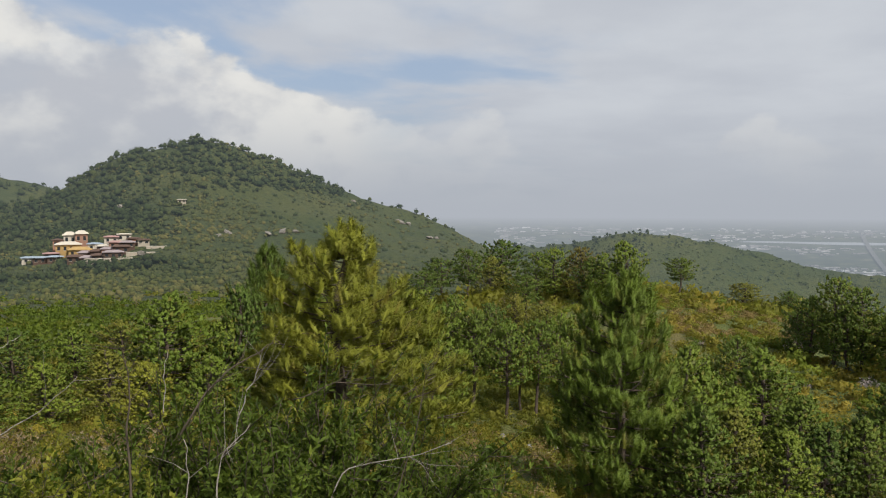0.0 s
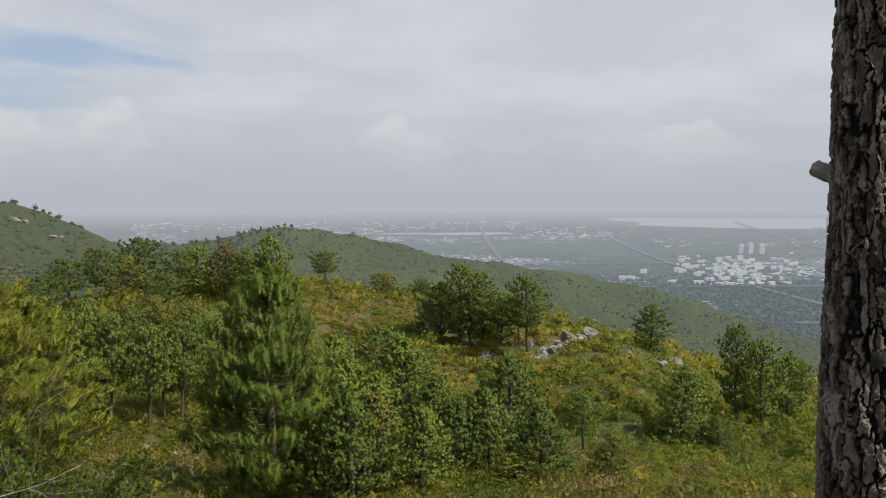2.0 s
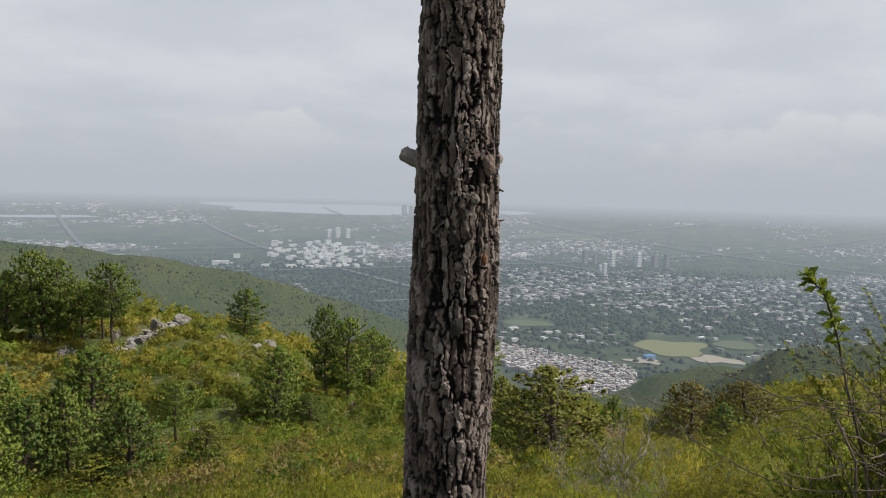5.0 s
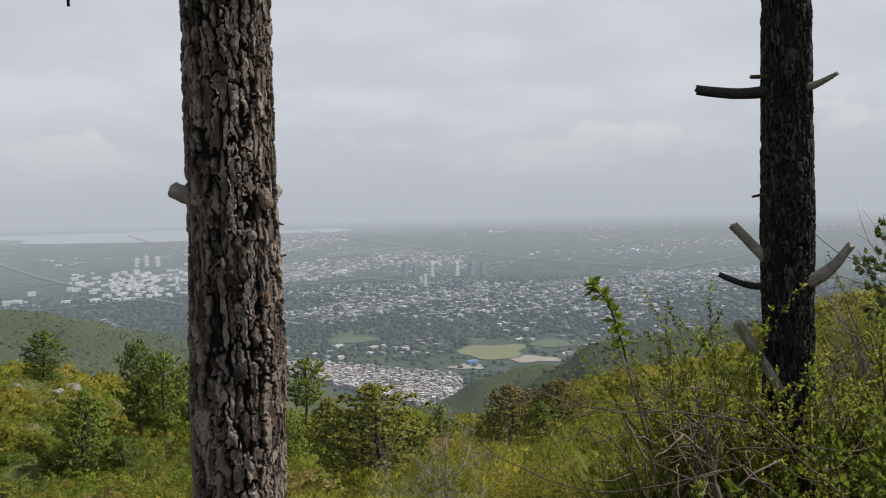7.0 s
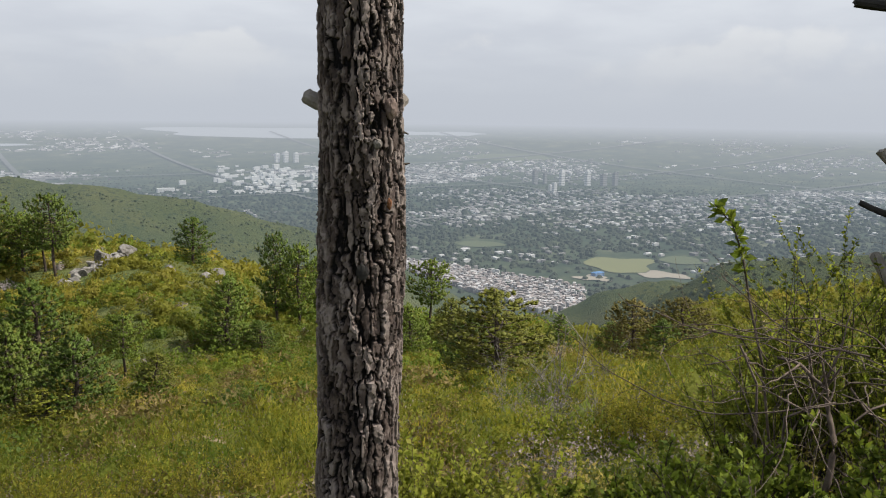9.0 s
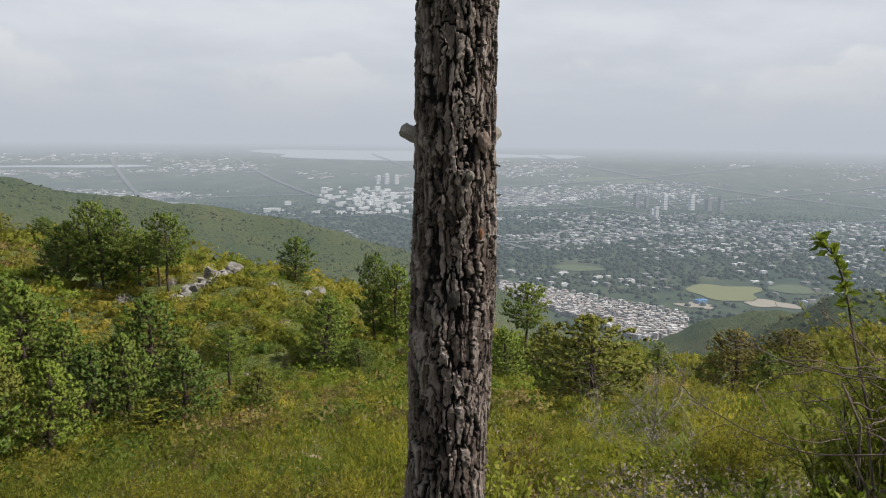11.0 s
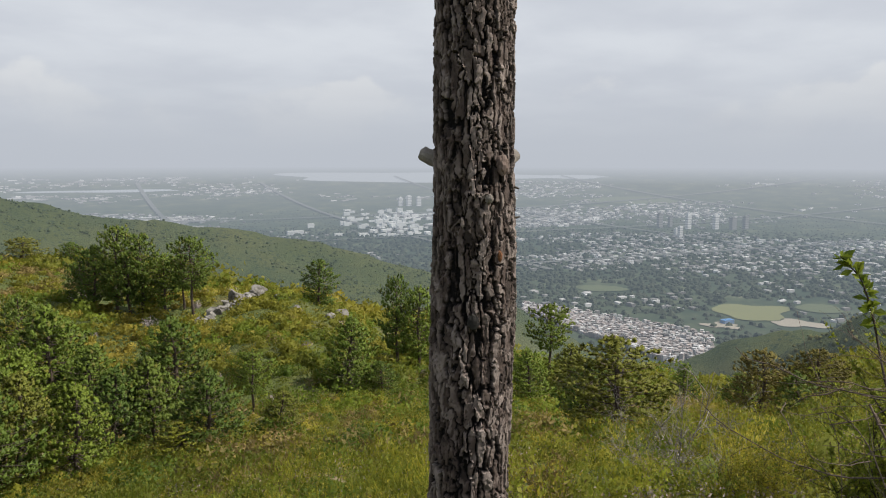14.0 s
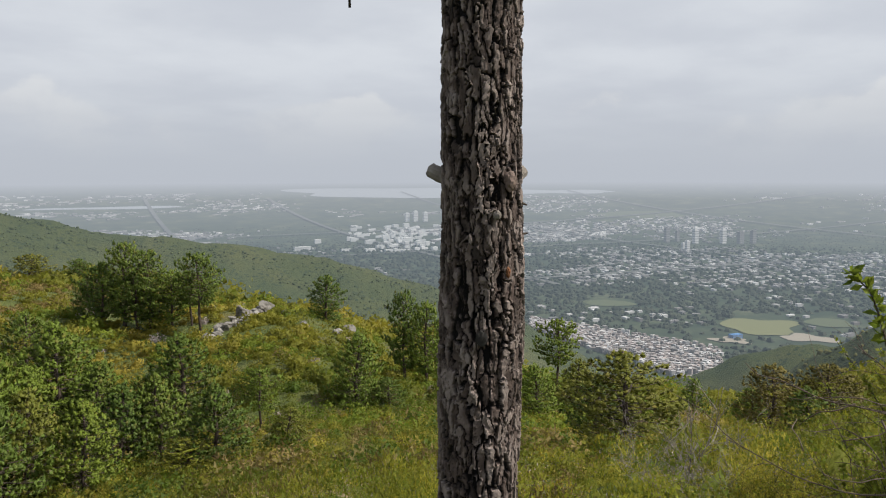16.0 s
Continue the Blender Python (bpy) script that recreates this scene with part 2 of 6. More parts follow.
def m_rock():
    m = Mat("pale weathered rock", 0.9)
    p = m.pos()
    n = m.noise(1.3, p, 9, 0.65)
    cr = m.voronoi(0.9, p, "DISTANCE_TO_EDGE")
    c = m.ramp(n, (0.3, (0.09, 0.08, 0.065)), (0.5, (0.20, 0.185, 0.165)), (0.75, (0.34, 0.32, 0.29)))
    m.color(m.mix(m.span(cr, 0.0, 0.06, 0.7, 0.0), c, (0.07, 0.06, 0.045)))
    m.bump(n, 0.9, 0.2)
    return m.m


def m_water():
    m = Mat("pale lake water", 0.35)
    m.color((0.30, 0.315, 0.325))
    # haze painted into the water as emission, heavier than on the land
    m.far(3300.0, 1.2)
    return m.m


SLOPE, HILL, PLAINM = m_slope(), m_hill(), m_plain()
PINE = pine_mat("pine needles", (0.118, 0.172, 0.021), (0.15, 0.204, 0.024), (0.185, 0.235, 0.027))
PINE_GOLD = pine_mat("sunlit yellow green pine needles", (0.19, 0.212, 0.022), (0.22, 0.235, 0.024), (0.25, 0.255, 0.027))
PINE_RUST = pine_mat("rusty pine needles", (0.145, 0.125, 0.028), (0.165, 0.14, 0.03), (0.185, 0.15, 0.033))
PINE_OLIVE = pine_mat("olive pine needles", (0.15, 0.162, 0.023), (0.175, 0.182, 0.025), (0.20, 0.20, 0.028))
PINE_DARK = pine_mat("dark pine needles", (0.082, 0.128, 0.019), (0.105, 0.154, 0.021), (0.132, 0.176, 0.024))
SHRUB = leaf_mat("shrub leaves", (0.14, 0.17, 0.022), (0.25, 0.24, 0.031), (0.37, 0.295, 0.048), 0.48)
SHRUB_DRY = leaf_mat("dry shrub leaves", (0.25, 0.18, 0.08), (0.33, 0.235, 0.11), (0.45, 0.365, 0.26), 0.35)
BROAD = leaf_mat("broad green leaves", (0.13, 0.185, 0.022), (0.185, 0.24, 0.026), (0.26, 0.30, 0.036), 0.48)
DARKLEAF = leaf_mat("dark glossy leaves", (0.085, 0.135, 0.016), (0.125, 0.18, 0.02), (0.19, 0.24, 0.03), 0.42, 0.55)
RUSTY = leaf_mat("rusty brush", (0.21, 0.17, 0.055), (0.27, 0.20, 0.065), (0.34, 0.24, 0.10), 0.35)
BLOSSOM = leaf_mat("grey pink blossom", (0.26, 0.21, 0.17), (0.38, 0.31, 0.28), (0.5, 0.43, 0.40), 0.3)
HERB = leaf_mat("yellowing herb leaves", (0.17, 0.195, 0.026), (0.36, 0.325, 0.045), (0.54, 0.42, 0.12), 0.5)
SOFT = leaf_mat("broom sprays", (0.185, 0.215, 0.024), (0.365, 0.335, 0.034), (0.55, 0.43, 0.06), 0.5)
LIME = leaf_mat("lime green leaves", (0.26, 0.30, 0.034), (0.37, 0.39, 0.048), (0.52, 0.49, 0.10), 0.55)
FRESH = leaf_mat("fresh small leaves", (0.19, 0.25, 0.026), (0.30, 0.335, 0.038), (0.44, 0.43, 0.07), 0.58)
RED = leaf_mat("bright red leaves", (0.40, 0.035, 0.02), (0.50, 0.05, 0.03), (0.55, 0.08, 0.03), 0.4)
GRASS = leaf_mat("grass blades", (0.18, 0.20, 0.034), (0.32, 0.295, 0.05), (0.50, 0.39, 0.15), 0.5)
STEM = m_wood("dark stems", (0.035, 0.026, 0.018), (0.09, 0.07, 0.05))
DEAD = m_wood("bleached dead wood", (0.12, 0.10, 0.085), (0.32, 0.29, 0.25))
TWIG = m_wood("brown bare twigs", (0.05, 0.037, 0.028), (0.18, 0.135, 0.105))
CHARW = m_wood("charred branch wood", (0.012, 0.011, 0.010), (0.05, 0.045, 0.04))
ORANGE = m_wood("fresh orange bark", (0.14, 0.06, 0.028), (0.30, 0.13, 0.055))
BURL = m_wood("burl bark", (0.05, 0.035, 0.028), (0.24, 0.175, 0.145))
ROCK = m_rock()
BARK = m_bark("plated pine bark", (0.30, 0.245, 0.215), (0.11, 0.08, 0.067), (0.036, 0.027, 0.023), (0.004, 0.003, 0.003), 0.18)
CHAR = m_bark("charred pine bark", (0.075, 0.068, 0.06), (0.012, 0.010, 0.009), (0.006, 0.005, 0.005), (0.002, 0.002, 0.002), 0.06)
TRUNKM = m_wood("small pine bark", (0.035, 0.026, 0.02), (0.12, 0.09, 0.07))


# ---- mesh helpers ----
def mesh_np(name, V, F, mat, smooth=False, normals=None, **attrs):
    """A mesh from arrays; attrs are one number a vertex; normals shade leaves by the crown they stand in."""
    V, F = np.asarray(V, np.float32), np.asarray(F, np.int32)
    if normals is not None:
        N = unit(np.asarray(normals, np.float32))
        a, b, c = V[F[:, 0]], V[F[:, 1]], V[F[:, 2]]
        inward = (np.cross(b - a, c - a) * N[F].sum(1)).sum(1) < 0
        F = np.where(inward[:, None], F[:, ::-1], F)
        smooth = True
    me = bpy.data.meshes.new(name)
    m, k = F.shape
    me.vertices.add(len(V))
    me.vertices.foreach_set("co", V.ravel())
    me.loops.add(m * k)
    me.loops.foreach_set("vertex_index", F.ravel())
    me.polygons.add(m)
    me.polygons.foreach_set("loop_start", np.arange(0, m * k, k, dtype=np.int32))
    me.polygons.foreach_set("use_smooth", np.full(m, smooth))
    for key, val in attrs.items():
        a = me.attributes.new(key, "FLOAT", "POINT")
        a.data.foreach_set("value", np.asarray(val, np.float32))
    for mt in (mat if isinstance(mat, list) else [mat]):
        me.materials.append(mt)
    me.update(calc_edges=True)
    if normals is not None:
        me.normals_split_custom_set_from_vertices(N)
    return me


def part(name, me, parent=None, label=""):
    ob = new(name, me)
    ob.parent = parent
    return tagged(ob, label)


def thing(name, loc, label, category, group="", kind=""):
    ob = new(name)
    ob.location = loc
    ob.empty_display_size = 0.2
    return tagged(ob, label, category, group, kind)


class Bag:
    """Gathers triangles or quads of one kind for one mesh."""

    def __init__(self, k):
        self.k, self.V, self.F, self.A, self.N, self.count = k, [], [], {}, [], 0

    def add(self, V, F, nrm=None, **attrs):
        V = np.asarray(V, np.float32)
        if nrm is not None:
            self.N.append(nrm)
        self.V.append(V)
        self.F.append(np.asarray(F, np.int32) + self.count)
        for key, val in attrs.items():
            self.A.setdefault(key, []).append(np.broadcast_to(np.asarray(val, np.float32), (len(V),)))
        self.count += len(V)

    def mesh(self, name, mat, smooth=False):
        return mesh_np(name, np.concatenate(self.V), np.concatenate(self.F), mat, smooth, np.concatenate(self.N) if self.N else None, **{k: np.concatenate(v) for k, v in self.A.items()})


def tube(points, radii, sides=6):
    """A tapered tube along points, closed at the tip by a narrow end."""
    P, R = np.asarray(points, float), np.asarray(radii, float)
    t = np.gradient(P, axis=0)
    t /= np.linalg.norm(t, axis=1, keepdims=True) + 1e-9
    ref = np.where(np.abs(t[:, 2:3]) > 0.9, [[1.0, 0, 0]], [[0, 0, 1.0]])
    a = np.cross(t, ref)
    a /= np.linalg.norm(a, axis=1, keepdims=True) + 1e-9
    b = np.cross(t, a)
    ang = np.arange(sides) * 2 * np.pi / sides
    V = P[:, None] + R[:, None, None] * (a[:, None] * np.cos(ang)[None, :, None] + b[:, None] * np.sin(ang)[None, :, None])
    n = len(P)
    i, j = np.meshgrid(np.arange(n - 1), np.arange(sides), indexing="ij")
    F = np.stack([i * sides + j, i * sides + (j + 1) % sides, (i + 1) * sides + (j + 1) % sides, (i + 1) * sides + j], -1).reshape(-1, 4)
    V = V.reshape(-1, 3)
    # end caps as fans of quads round a centre point
    c0, c1 = len(V), len(V) + 1
    V = np.concatenate([V, P[:1], P[-1:]])
    top = (n - 1) * sides
    even = np.arange(0, sides - 1, 2)
    F0 = np.stack([np.full(len(even), c0), (even + 2) % sides, (even + 1) % sides, even], -1)
    F1 = np.stack([np.full(len(even), c1), top + even, top + (even + 1) % sides, top + (even + 2) % sides], -1)
    return V, np.concatenate([F, F0, F1])


def blades(rng, base, way, length, width, bend=0.0):
    """Thin triangles from base points along the ways."""
    n = len(base)
    side = np.cross(way, rng.normal(size=(n, 3)))
    side /= np.linalg.norm(side, axis=1, keepdims=True) + 1e-9
    tip = base + way * length[:, None]
    tip[:, 2] -= bend * length
    V = np.stack([base - side * width[:, None], base + side * width[:, None], tip], 1).reshape(-1, 3)
    return V, np.arange(3 * n).reshape(-1, 3)


def leaves(rng, base, way, length, width):
    """Leaf blades: folded kites of two triangles each."""
    n = len(base)
    side = np.cross(way, rng.normal(size=(n, 3)))
    side /= np.linalg.norm(side, axis=1, keepdims=True) + 1e-9
    up = np.cross(side, way)
    midp = base + way * (length * 0.5)[:, None] - up * (width * 0.35)[:, None]
    V = np.stack([base, midp + side * width[:, None], base + way * length[:, None], midp - side * width[:, None]], 1).reshape(-1, 3)
    k = np.arange(n)[:, None] * 4
    return V, (k + np.array([[0, 1, 2, 3]]))


def unit(v):
    return v / (np.linalg.norm(v, axis=-1, keepdims=True) + 1e-9)


# ---- the lie of the land ----
GAZ = np.array([-245, -130, -95, -80, -67, -55, -45, -35, -25, -10, 5, 20, 50, 115, 230.0])
GR = np.array([0, 3, 8, 20, 40, 70, 110, 170.0])
GZ = np.array([
    [-1.2, -0.5, 1, 4, 8, 12, 16],
    [-1.5, -1.2, 0, 2, 4, 6, 8],
    [-1.8, -2.3, -3.6, -5.5, -8.6, -12, -20],
    [-2.0, -2.9, -5.4, -9.6, -15, -24, -40],
    [-2.1, -3.4, -6.6, -11.8, -19.5, -31, -49],
    [-2.2, -3.7, -7.2, -12.5, -19, -30, -47],
    [-2.2, -3.9, -7.4, -12.5, -17, -22.5, -40],
    [-2.2, -4, -7.6, -12.2, -11.4, -19, -34],
    [-2.2, -4.1, -8, -13, -12.6, -13.8, -30],
    [-2.2, -4.1, -8.8, -12.2, -10.8, -10.4, -24],
    [-2.1, -3.7, -7.5, -10.5, -11, -13, -23],
    [-2.0, -3.3, -6.4, -9.8, -14, -20, -28],
    [-1.8, -2.8, -5.4, -9, -13, -19, -28]])
GZ = np.vstack([GZ, GZ[0], GZ[1]])
GZ = np.hstack([np.full((len(GZ), 1), -1.6), GZ])
FOOT = ([-245, -130, -95, -75, -60, -45, -25, -10, 5, 50, 115, 230], [30, 20, -45, -78, -92, -82, -72, -52, -36, -32, 30, 20])
CREST = ([-180, -12, -4, -0.9, 1.7, 4.8, 7.6, 10.4, 13.1, 15.8, 19, 22, 24, 26.9, 29, 36, 60, 115, 180],
         [-30, -12, -4.5, -2.7, -1.3, -0.3, 0.7, 1.8, 2.8, 4.0, 4.6, 3.8, 3.3, 1.4, 0.2, -0.5, 1, 8, 8])
BACK = ([-180, -62, -57, -50, -45, -40, -38, -32, -28, -25, -22, -18.3, -14.7, -10, -7, -4, 0, 12, 22, 28, 31, 45, 180],
        [-30, -17, -13.2, -9.6, -8.2, -6.6, -6.2, -5.0, -4.5, -4.2, -3.7, -2.7, -2.0, -1.9, -2.8, -2.9, -3.2, -3, 0, 1.2, 1.8, 4, 4])
SPUR = ([-180, -110, -94, -91.3, -85, -80, -75.2, -74, -72, -70.7, -68, -64, -60, -50, 180],
        [2, 0, -6.4, -7.1, -8.2, -9.0, -9.6, -10.7, -12.1, -12.9, -15.6, -18.5, -21, -30, -30])
KNEE = ([-180, -80, -71.9, -67.8, -65.7, -62.5, -60.5, -58, -50, 180], [-12, -11.2, -11.2, -12.1, -13.2, -14.3, -15.4, -17.5, -30, -30])


def bilerp(az, r):
    i = np.clip(np.searchsorted(GAZ, az) - 1, 0, len(GAZ) - 2)
    j = np.clip(np.searchsorted(GR, r) - 1, 0, len(GR) - 2)
    u = np.clip((az - GAZ[i]) / (GAZ[i + 1] - GAZ[i]), 0, 1)
    v = np.clip((r - GR[j]) / (GR[j + 1] - GR[j]), 0, 1)
    u = u * u * (3 - 2 * u)
    return (GZ[i, j] * (1 - u) + GZ[i + 1, j] * u) * (1 - v) + (GZ[i, j + 1] * (1 - u) + GZ[i + 1, j + 1] * u) * v


def ripple(x, y):
    """Smooth unevenness of the ground at several sizes."""
    s = 0
    for k, (w, a) in enumerate(((97, 1.0), (41, 0.5), (19, 0.25), (8, 0.12), (3.3, 0.06))):
        s = s + a * np.sin(x / w * 6.28 + 1.3 * k + 1.7 * np.sin(y / w * 4.1 + k)) * np.cos(y / w * 6.28 + 2.1 * k + 1.3 * np.sin(x / w * 3.7))
    return s


def floor_of_plain(r):
    e = np.clip((r - 2600) / 2300, 0, 1)
    slope = (1 - e) * (PLAIN / 2600) + e * math.tan(radians(-0.75))
    return np.where(r < 2600, PLAIN, slope * r)


def ground_z(x, y):
    """Height of the land, from the eye's level at EYE."""
    x, y = np.asarray(x, float), np.asarray(y, float)
    r = np.hypot(x, y)
    az = np.degrees(np.arctan2(-x, y))
    near = bilerp(az, r)
    foot = np.interp(az, *FOOT)
    s = np.clip((r - 170) / 130, 0, 1)
    base = np.where(r < 170, near, near * (1 - s) + foot * s)
    base = np.where(r > 300, np.where(foot < 0, foot - 0.29 * (r - 300) * np.clip((-20 - foot) / 30, 0.03, 1), foot), base)
    crest = np.tan(np.radians(np.interp(az, *CREST))) * 650
    q = np.clip((r - 300) / 350, 0, 1)
    front = np.where(crest > -36, -36 + (crest + 36) * q ** 2.1, crest - 0.3 * (650 - r))
    hill = np.where(r < 650, front, crest - 0.35 * (r - 650))
    back = np.tan(np.radians(np.interp(az, *BACK))) * 850
    back = back - np.where(r < 850, 0.32 * (850 - r), 0.5 * (r - 850))
    spur = np.tan(np.radians(np.interp(az, *SPUR))) * 480
    spur = spur - np.where(r < 480, 0.33 * (480 - r), 0.42 * (r - 480))
    knee = np.tan(np.radians(np.interp(az, *KNEE))) * 640
    knee = knee - np.where(r < 640, 0.26 * (640 - r), 0.5 * (r - 640))
    spur = np.maximum(spur, knee)
    plain = floor_of_plain(r)
    far = np.maximum(np.maximum(base, plain), np.maximum(np.where(r > 300, hill, -999), np.maximum(np.where(r > 300, back, -999), np.where(r > 260, spur, -999))))
    z = np.where(r < 170, near, far)
    rough = np.clip(r / 60, 0, 1) * np.clip((z - plain) / 30, 0, 1) * (1 + np.clip((r - 250) / 250, 0, 1) * 2.5)
    return EYE + z + ripple(x, y) * rough * 0.55


def at(az, r):
    a = radians(az)
    x, y = -r * math.sin(a), r * math.cos(a)
    return Vector((x, y, float(ground_z(x, y))))


def build_ground():
    az = np.radians(np.concatenate([np.arange(-104, 38, 0.55), np.arange(38, 256, 4.0)]))
    r = np.concatenate([np.geomspace(0.4, 170, 110), np.geomspace(172, 1000, 110), np.geomspace(1010, 4930, 50)])
    A, R = np.meshgrid(az, r, indexing="xy")
    x, y = -R * np.sin(A), R * np.cos(A)
    z = ground_z(x, y)
    n, m = A.shape
    V = np.stack([x, y, z], -1).reshape(-1, 3)
    i, j = np.meshgrid(np.arange(n - 1), np.arange(m), indexing="ij")
    jn = (j + 1) % m
    F = np.stack([i * m + j, i * m + jn, (i + 1) * m + jn, (i + 1) * m + j], -1).reshape(-1, 4)
    # the small middle under the path
    c = len(V)
    V = np.concatenate([V, [[0, 0, EYE - 1.6]]])
    mid = np.array([[c, (k + 2) % m, (k + 1) % m, k] for k in range(0, m - 1, 2)])
    F = np.concatenate([F, mid])
    me = mesh_np("ground", V, F, [SLOPE, HILL, PLAINM], True)
    rr = np.repeat(0.5 * (r[:-1] + r[1:]), m)
    zz = (z[:-1] - EYE - floor_of_plain(R[:-1])).ravel()
    slot = np.where(rr < 240, 0, np.where(zz > 4, 1, 2))
    me.polygons.foreach_set("material_index", np.concatenate([slot, np.zeros(len(mid))]).astype(np.int32))
    me.update()
    tagged(new("ground", me), "steep green scrub hillside falling to a hazy plain", "ground", "", "structure")


build_ground()

# ---- pines ----
_pine_cache = {}
# outline of a crown from its foot to its tip
CONE = ((0, 0.08, 0.22, 0.5, 0.78, 1), (0.66, 1.0, 1.05, 0.82, 0.50, 0.10))
HEAD = ((0, 0.12, 0.35, 0.6, 0.82, 0.94, 1), (0.40, 0.75, 1.0, 0.95, 0.68, 0.38, 0.10))
BALL = ((0, 0.1, 0.3, 0.6, 0.85, 1), (0.78, 0.96, 1.0, 0.86, 0.52, 0.12))
# lowest bough, crown outline, boughs, tufts a bough, needles a tuft, needle length, needle width, tuft length
PINES = {"hero": (0.05, CONE, 96, 15, 76, 0.28, 0.0095, 0.50), "young": (0.03, CONE, 98, 13, 16, 0.22, 0.020, 0.36),
         "open": (0.36, HEAD, 68, 13, 16, 0.23, 0.020, 0.28), "tall": (0.14, HEAD, 80, 13, 16, 0.23, 0.020, 0.30), "broad": (0.02, BALL, 100, 13, 17, 0.22, 0.018, 0.30)}


def pine_meshes(variant):
    """Trunk, boughs and needle crown of a pine 10 m high and 6 m wide, by variant."""
    if variant in _pine_cache:
        return _pine_cache[variant]
    style, seed = variant
    rng = np.random.default_rng(100 + seed * 7 + len(style))
    low, outline, nb, tufts, needles, nlen, nwide, tlen = PINES[style]
    lean = rng.normal(0, 0.3, 2)
    zs = np.linspace(-0.6, 9.7, 14)
    wob = np.stack([lean[0] * (zs / 10) ** 2 + 0.1 * np.sin(zs * 1.1 + seed), lean[1] * (zs / 10) ** 2 + 0.1 * np.cos(zs * 0.9 + seed), zs], 1)
    trunk = tube(wob, 0.17 * (1 - zs / 10.4) ** 0.8 + 0.02, 8)
    boughs, crown = Bag(4), Bag(3)
    lobes = rng.uniform(0.74, 1.18, (4, 7))
    for w in range(nb + 1):
        u = min(1.0, ((w + rng.random()) / nb) ** (0.95 if style == "hero" else 1.1))
        h = 10 * (low + (0.93 - low) * u)
        a = w * 2.399 + rng.normal(0, 0.35)
        L = 3.0 * float(np.interp(u, *outline)) * rng.uniform(0.72, 1.1) * lobes[int(u * 3.9), int(a / 6.2832 * 7) % 7]
        if w == nb:
            L, h = 0.12, 9.5
        rise = rng.uniform(0.15, 0.45) + 0.5 * u
        k = np.linspace(0, 1, 5)
        drift = rng.normal(0, 0.2)
        px = wob[np.searchsorted(zs, h) - 1]
        P = np.stack([px[0] + L * k * np.cos(a + drift * k), px[1] + L * k * np.sin(a + drift * k), h + L * (rise * k ** 1.6 - 0.22 * k)], 1)
        boughs.add(*tube(P, 0.042 * (1 - 0.8 * k) * (0.4 + 0.2 * L) + 0.008, 3))
        nt = max(4, int(tufts * (0.35 + 0.27 * L)))
        v = 1 - 0.72 * rng.random(nt) ** 1.35
        v[0] = 1.0
        Q = np.stack([np.interp(v, k, P[:, c]) for c in range(3)], 1)
        out = np.array([math.cos(a), math.sin(a), 0.0])
        across = np.array([-math.sin(a), math.cos(a), 0.0])
        off = rng.normal(0, 0.15 + 0.12 * L, nt) * (1.2 - 0.5 * v)
        off[0] = 0
        Q = Q + across * off[:, None]
        Q[:, 2] += rng.normal(0.0, 0.11, nt) + 0.05 * np.abs(off)
        for o in range(0, nt, 8):
            root = P[np.searchsorted(k, max(0.0, v[o] - 0.15)) - 1 if v[o] > 0.2 else 0]
            boughs.add(*tube([root, 0.5 * (root + Q[o]) + [0, 0, -0.04], Q[o] + [0, 0, 0.1]], [0.018, 0.014, 0.008], 3))
        D = unit(out * rng.uniform(0.1, 0.75, (nt, 1)) * (1 - 0.75 * u) + across * (0.6 * off / (0.3 + L))[:, None] + [0, 0, 1.0] + rng.normal(0, 0.16, (nt, 3)))
        A = unit(np.cross(D, [0.31, 0.77, 0.2]))
        Bn = np.cross(D, A)
        n = needles * nt
        g = np.linspace(0, 1, needles)[None] + rng.normal(0, 0.03, (nt, needles))
        spin = (np.arange(needles) * 2.399)[None] + rng.uniform(0, 6.28, (nt, 1))
        open_ = 1.25 - 0.75 * g + rng.normal(0, 0.16, (nt, needles))
        side = A[:, None] * np.cos(spin)[..., None] + Bn[:, None] * np.sin(spin)[..., None]
        way = (D[:, None] * np.cos(open_)[..., None] + side * np.sin(open_)[..., None]).reshape(n, 3)
        size = rng.uniform(0.75, 1.2, (nt, 1))
        base = (Q[:, None] + D[:, None] * (tlen * size * (g - 0.35))[..., None]).reshape(n, 3)
        ln = (rng.uniform(0.75, 1.15, (nt, needles)) * nlen * size).reshape(n)
        V, F = blades(rng, base, way, ln, rng.uniform(0.8, 1.2, n) * nwide, 0.10)
        hue = rng.random(nt)
        mid = np.array([px[0], px[1], max(10 * low, Q[:, 2].mean() - 0.9)])
        body = unit(Q - mid)
        N = 0.6 * side + 0.6 * body[:, None] + 0.35 * D[:, None] * (g[..., None] - 0.1) + rng.normal(0, 0.25, (nt, needles, 3))
        crown.add(V, F, np.repeat(N.reshape(n, 3), 3, 0), tint=np.repeat(np.repeat(hue, needles), 3))
        # the close heart of each tuft
        q = np.arange(3) * 2.0944 + rng.uniform(0, 2, (nt, 1))
        ring = A[:, None] * np.cos(q)[..., None] + Bn[:, None] * np.sin(q)[..., None]
        fat = (rng.uniform(0.7, 1.2, (nt, 3)) * (0.26 if style == "hero" else 0.58) * nlen)[..., None] * size[..., None]
        up = (D * tlen * size)[:, None]
        V = np.concatenate([Q[:, None] - 0.35 * up + ring * fat * 0.6, Q[:, None] + 0.15 * up + ring * fat, Q[:, None] + 0.7 * up], 1)
        N = np.concatenate([ring * 0.6 + body[:, None] * 0.6 - 0.4 * D[:, None], ring * 0.6 + body[:, None] * 0.7, body[:, None] * 0.5 + D[:, None]], 1)
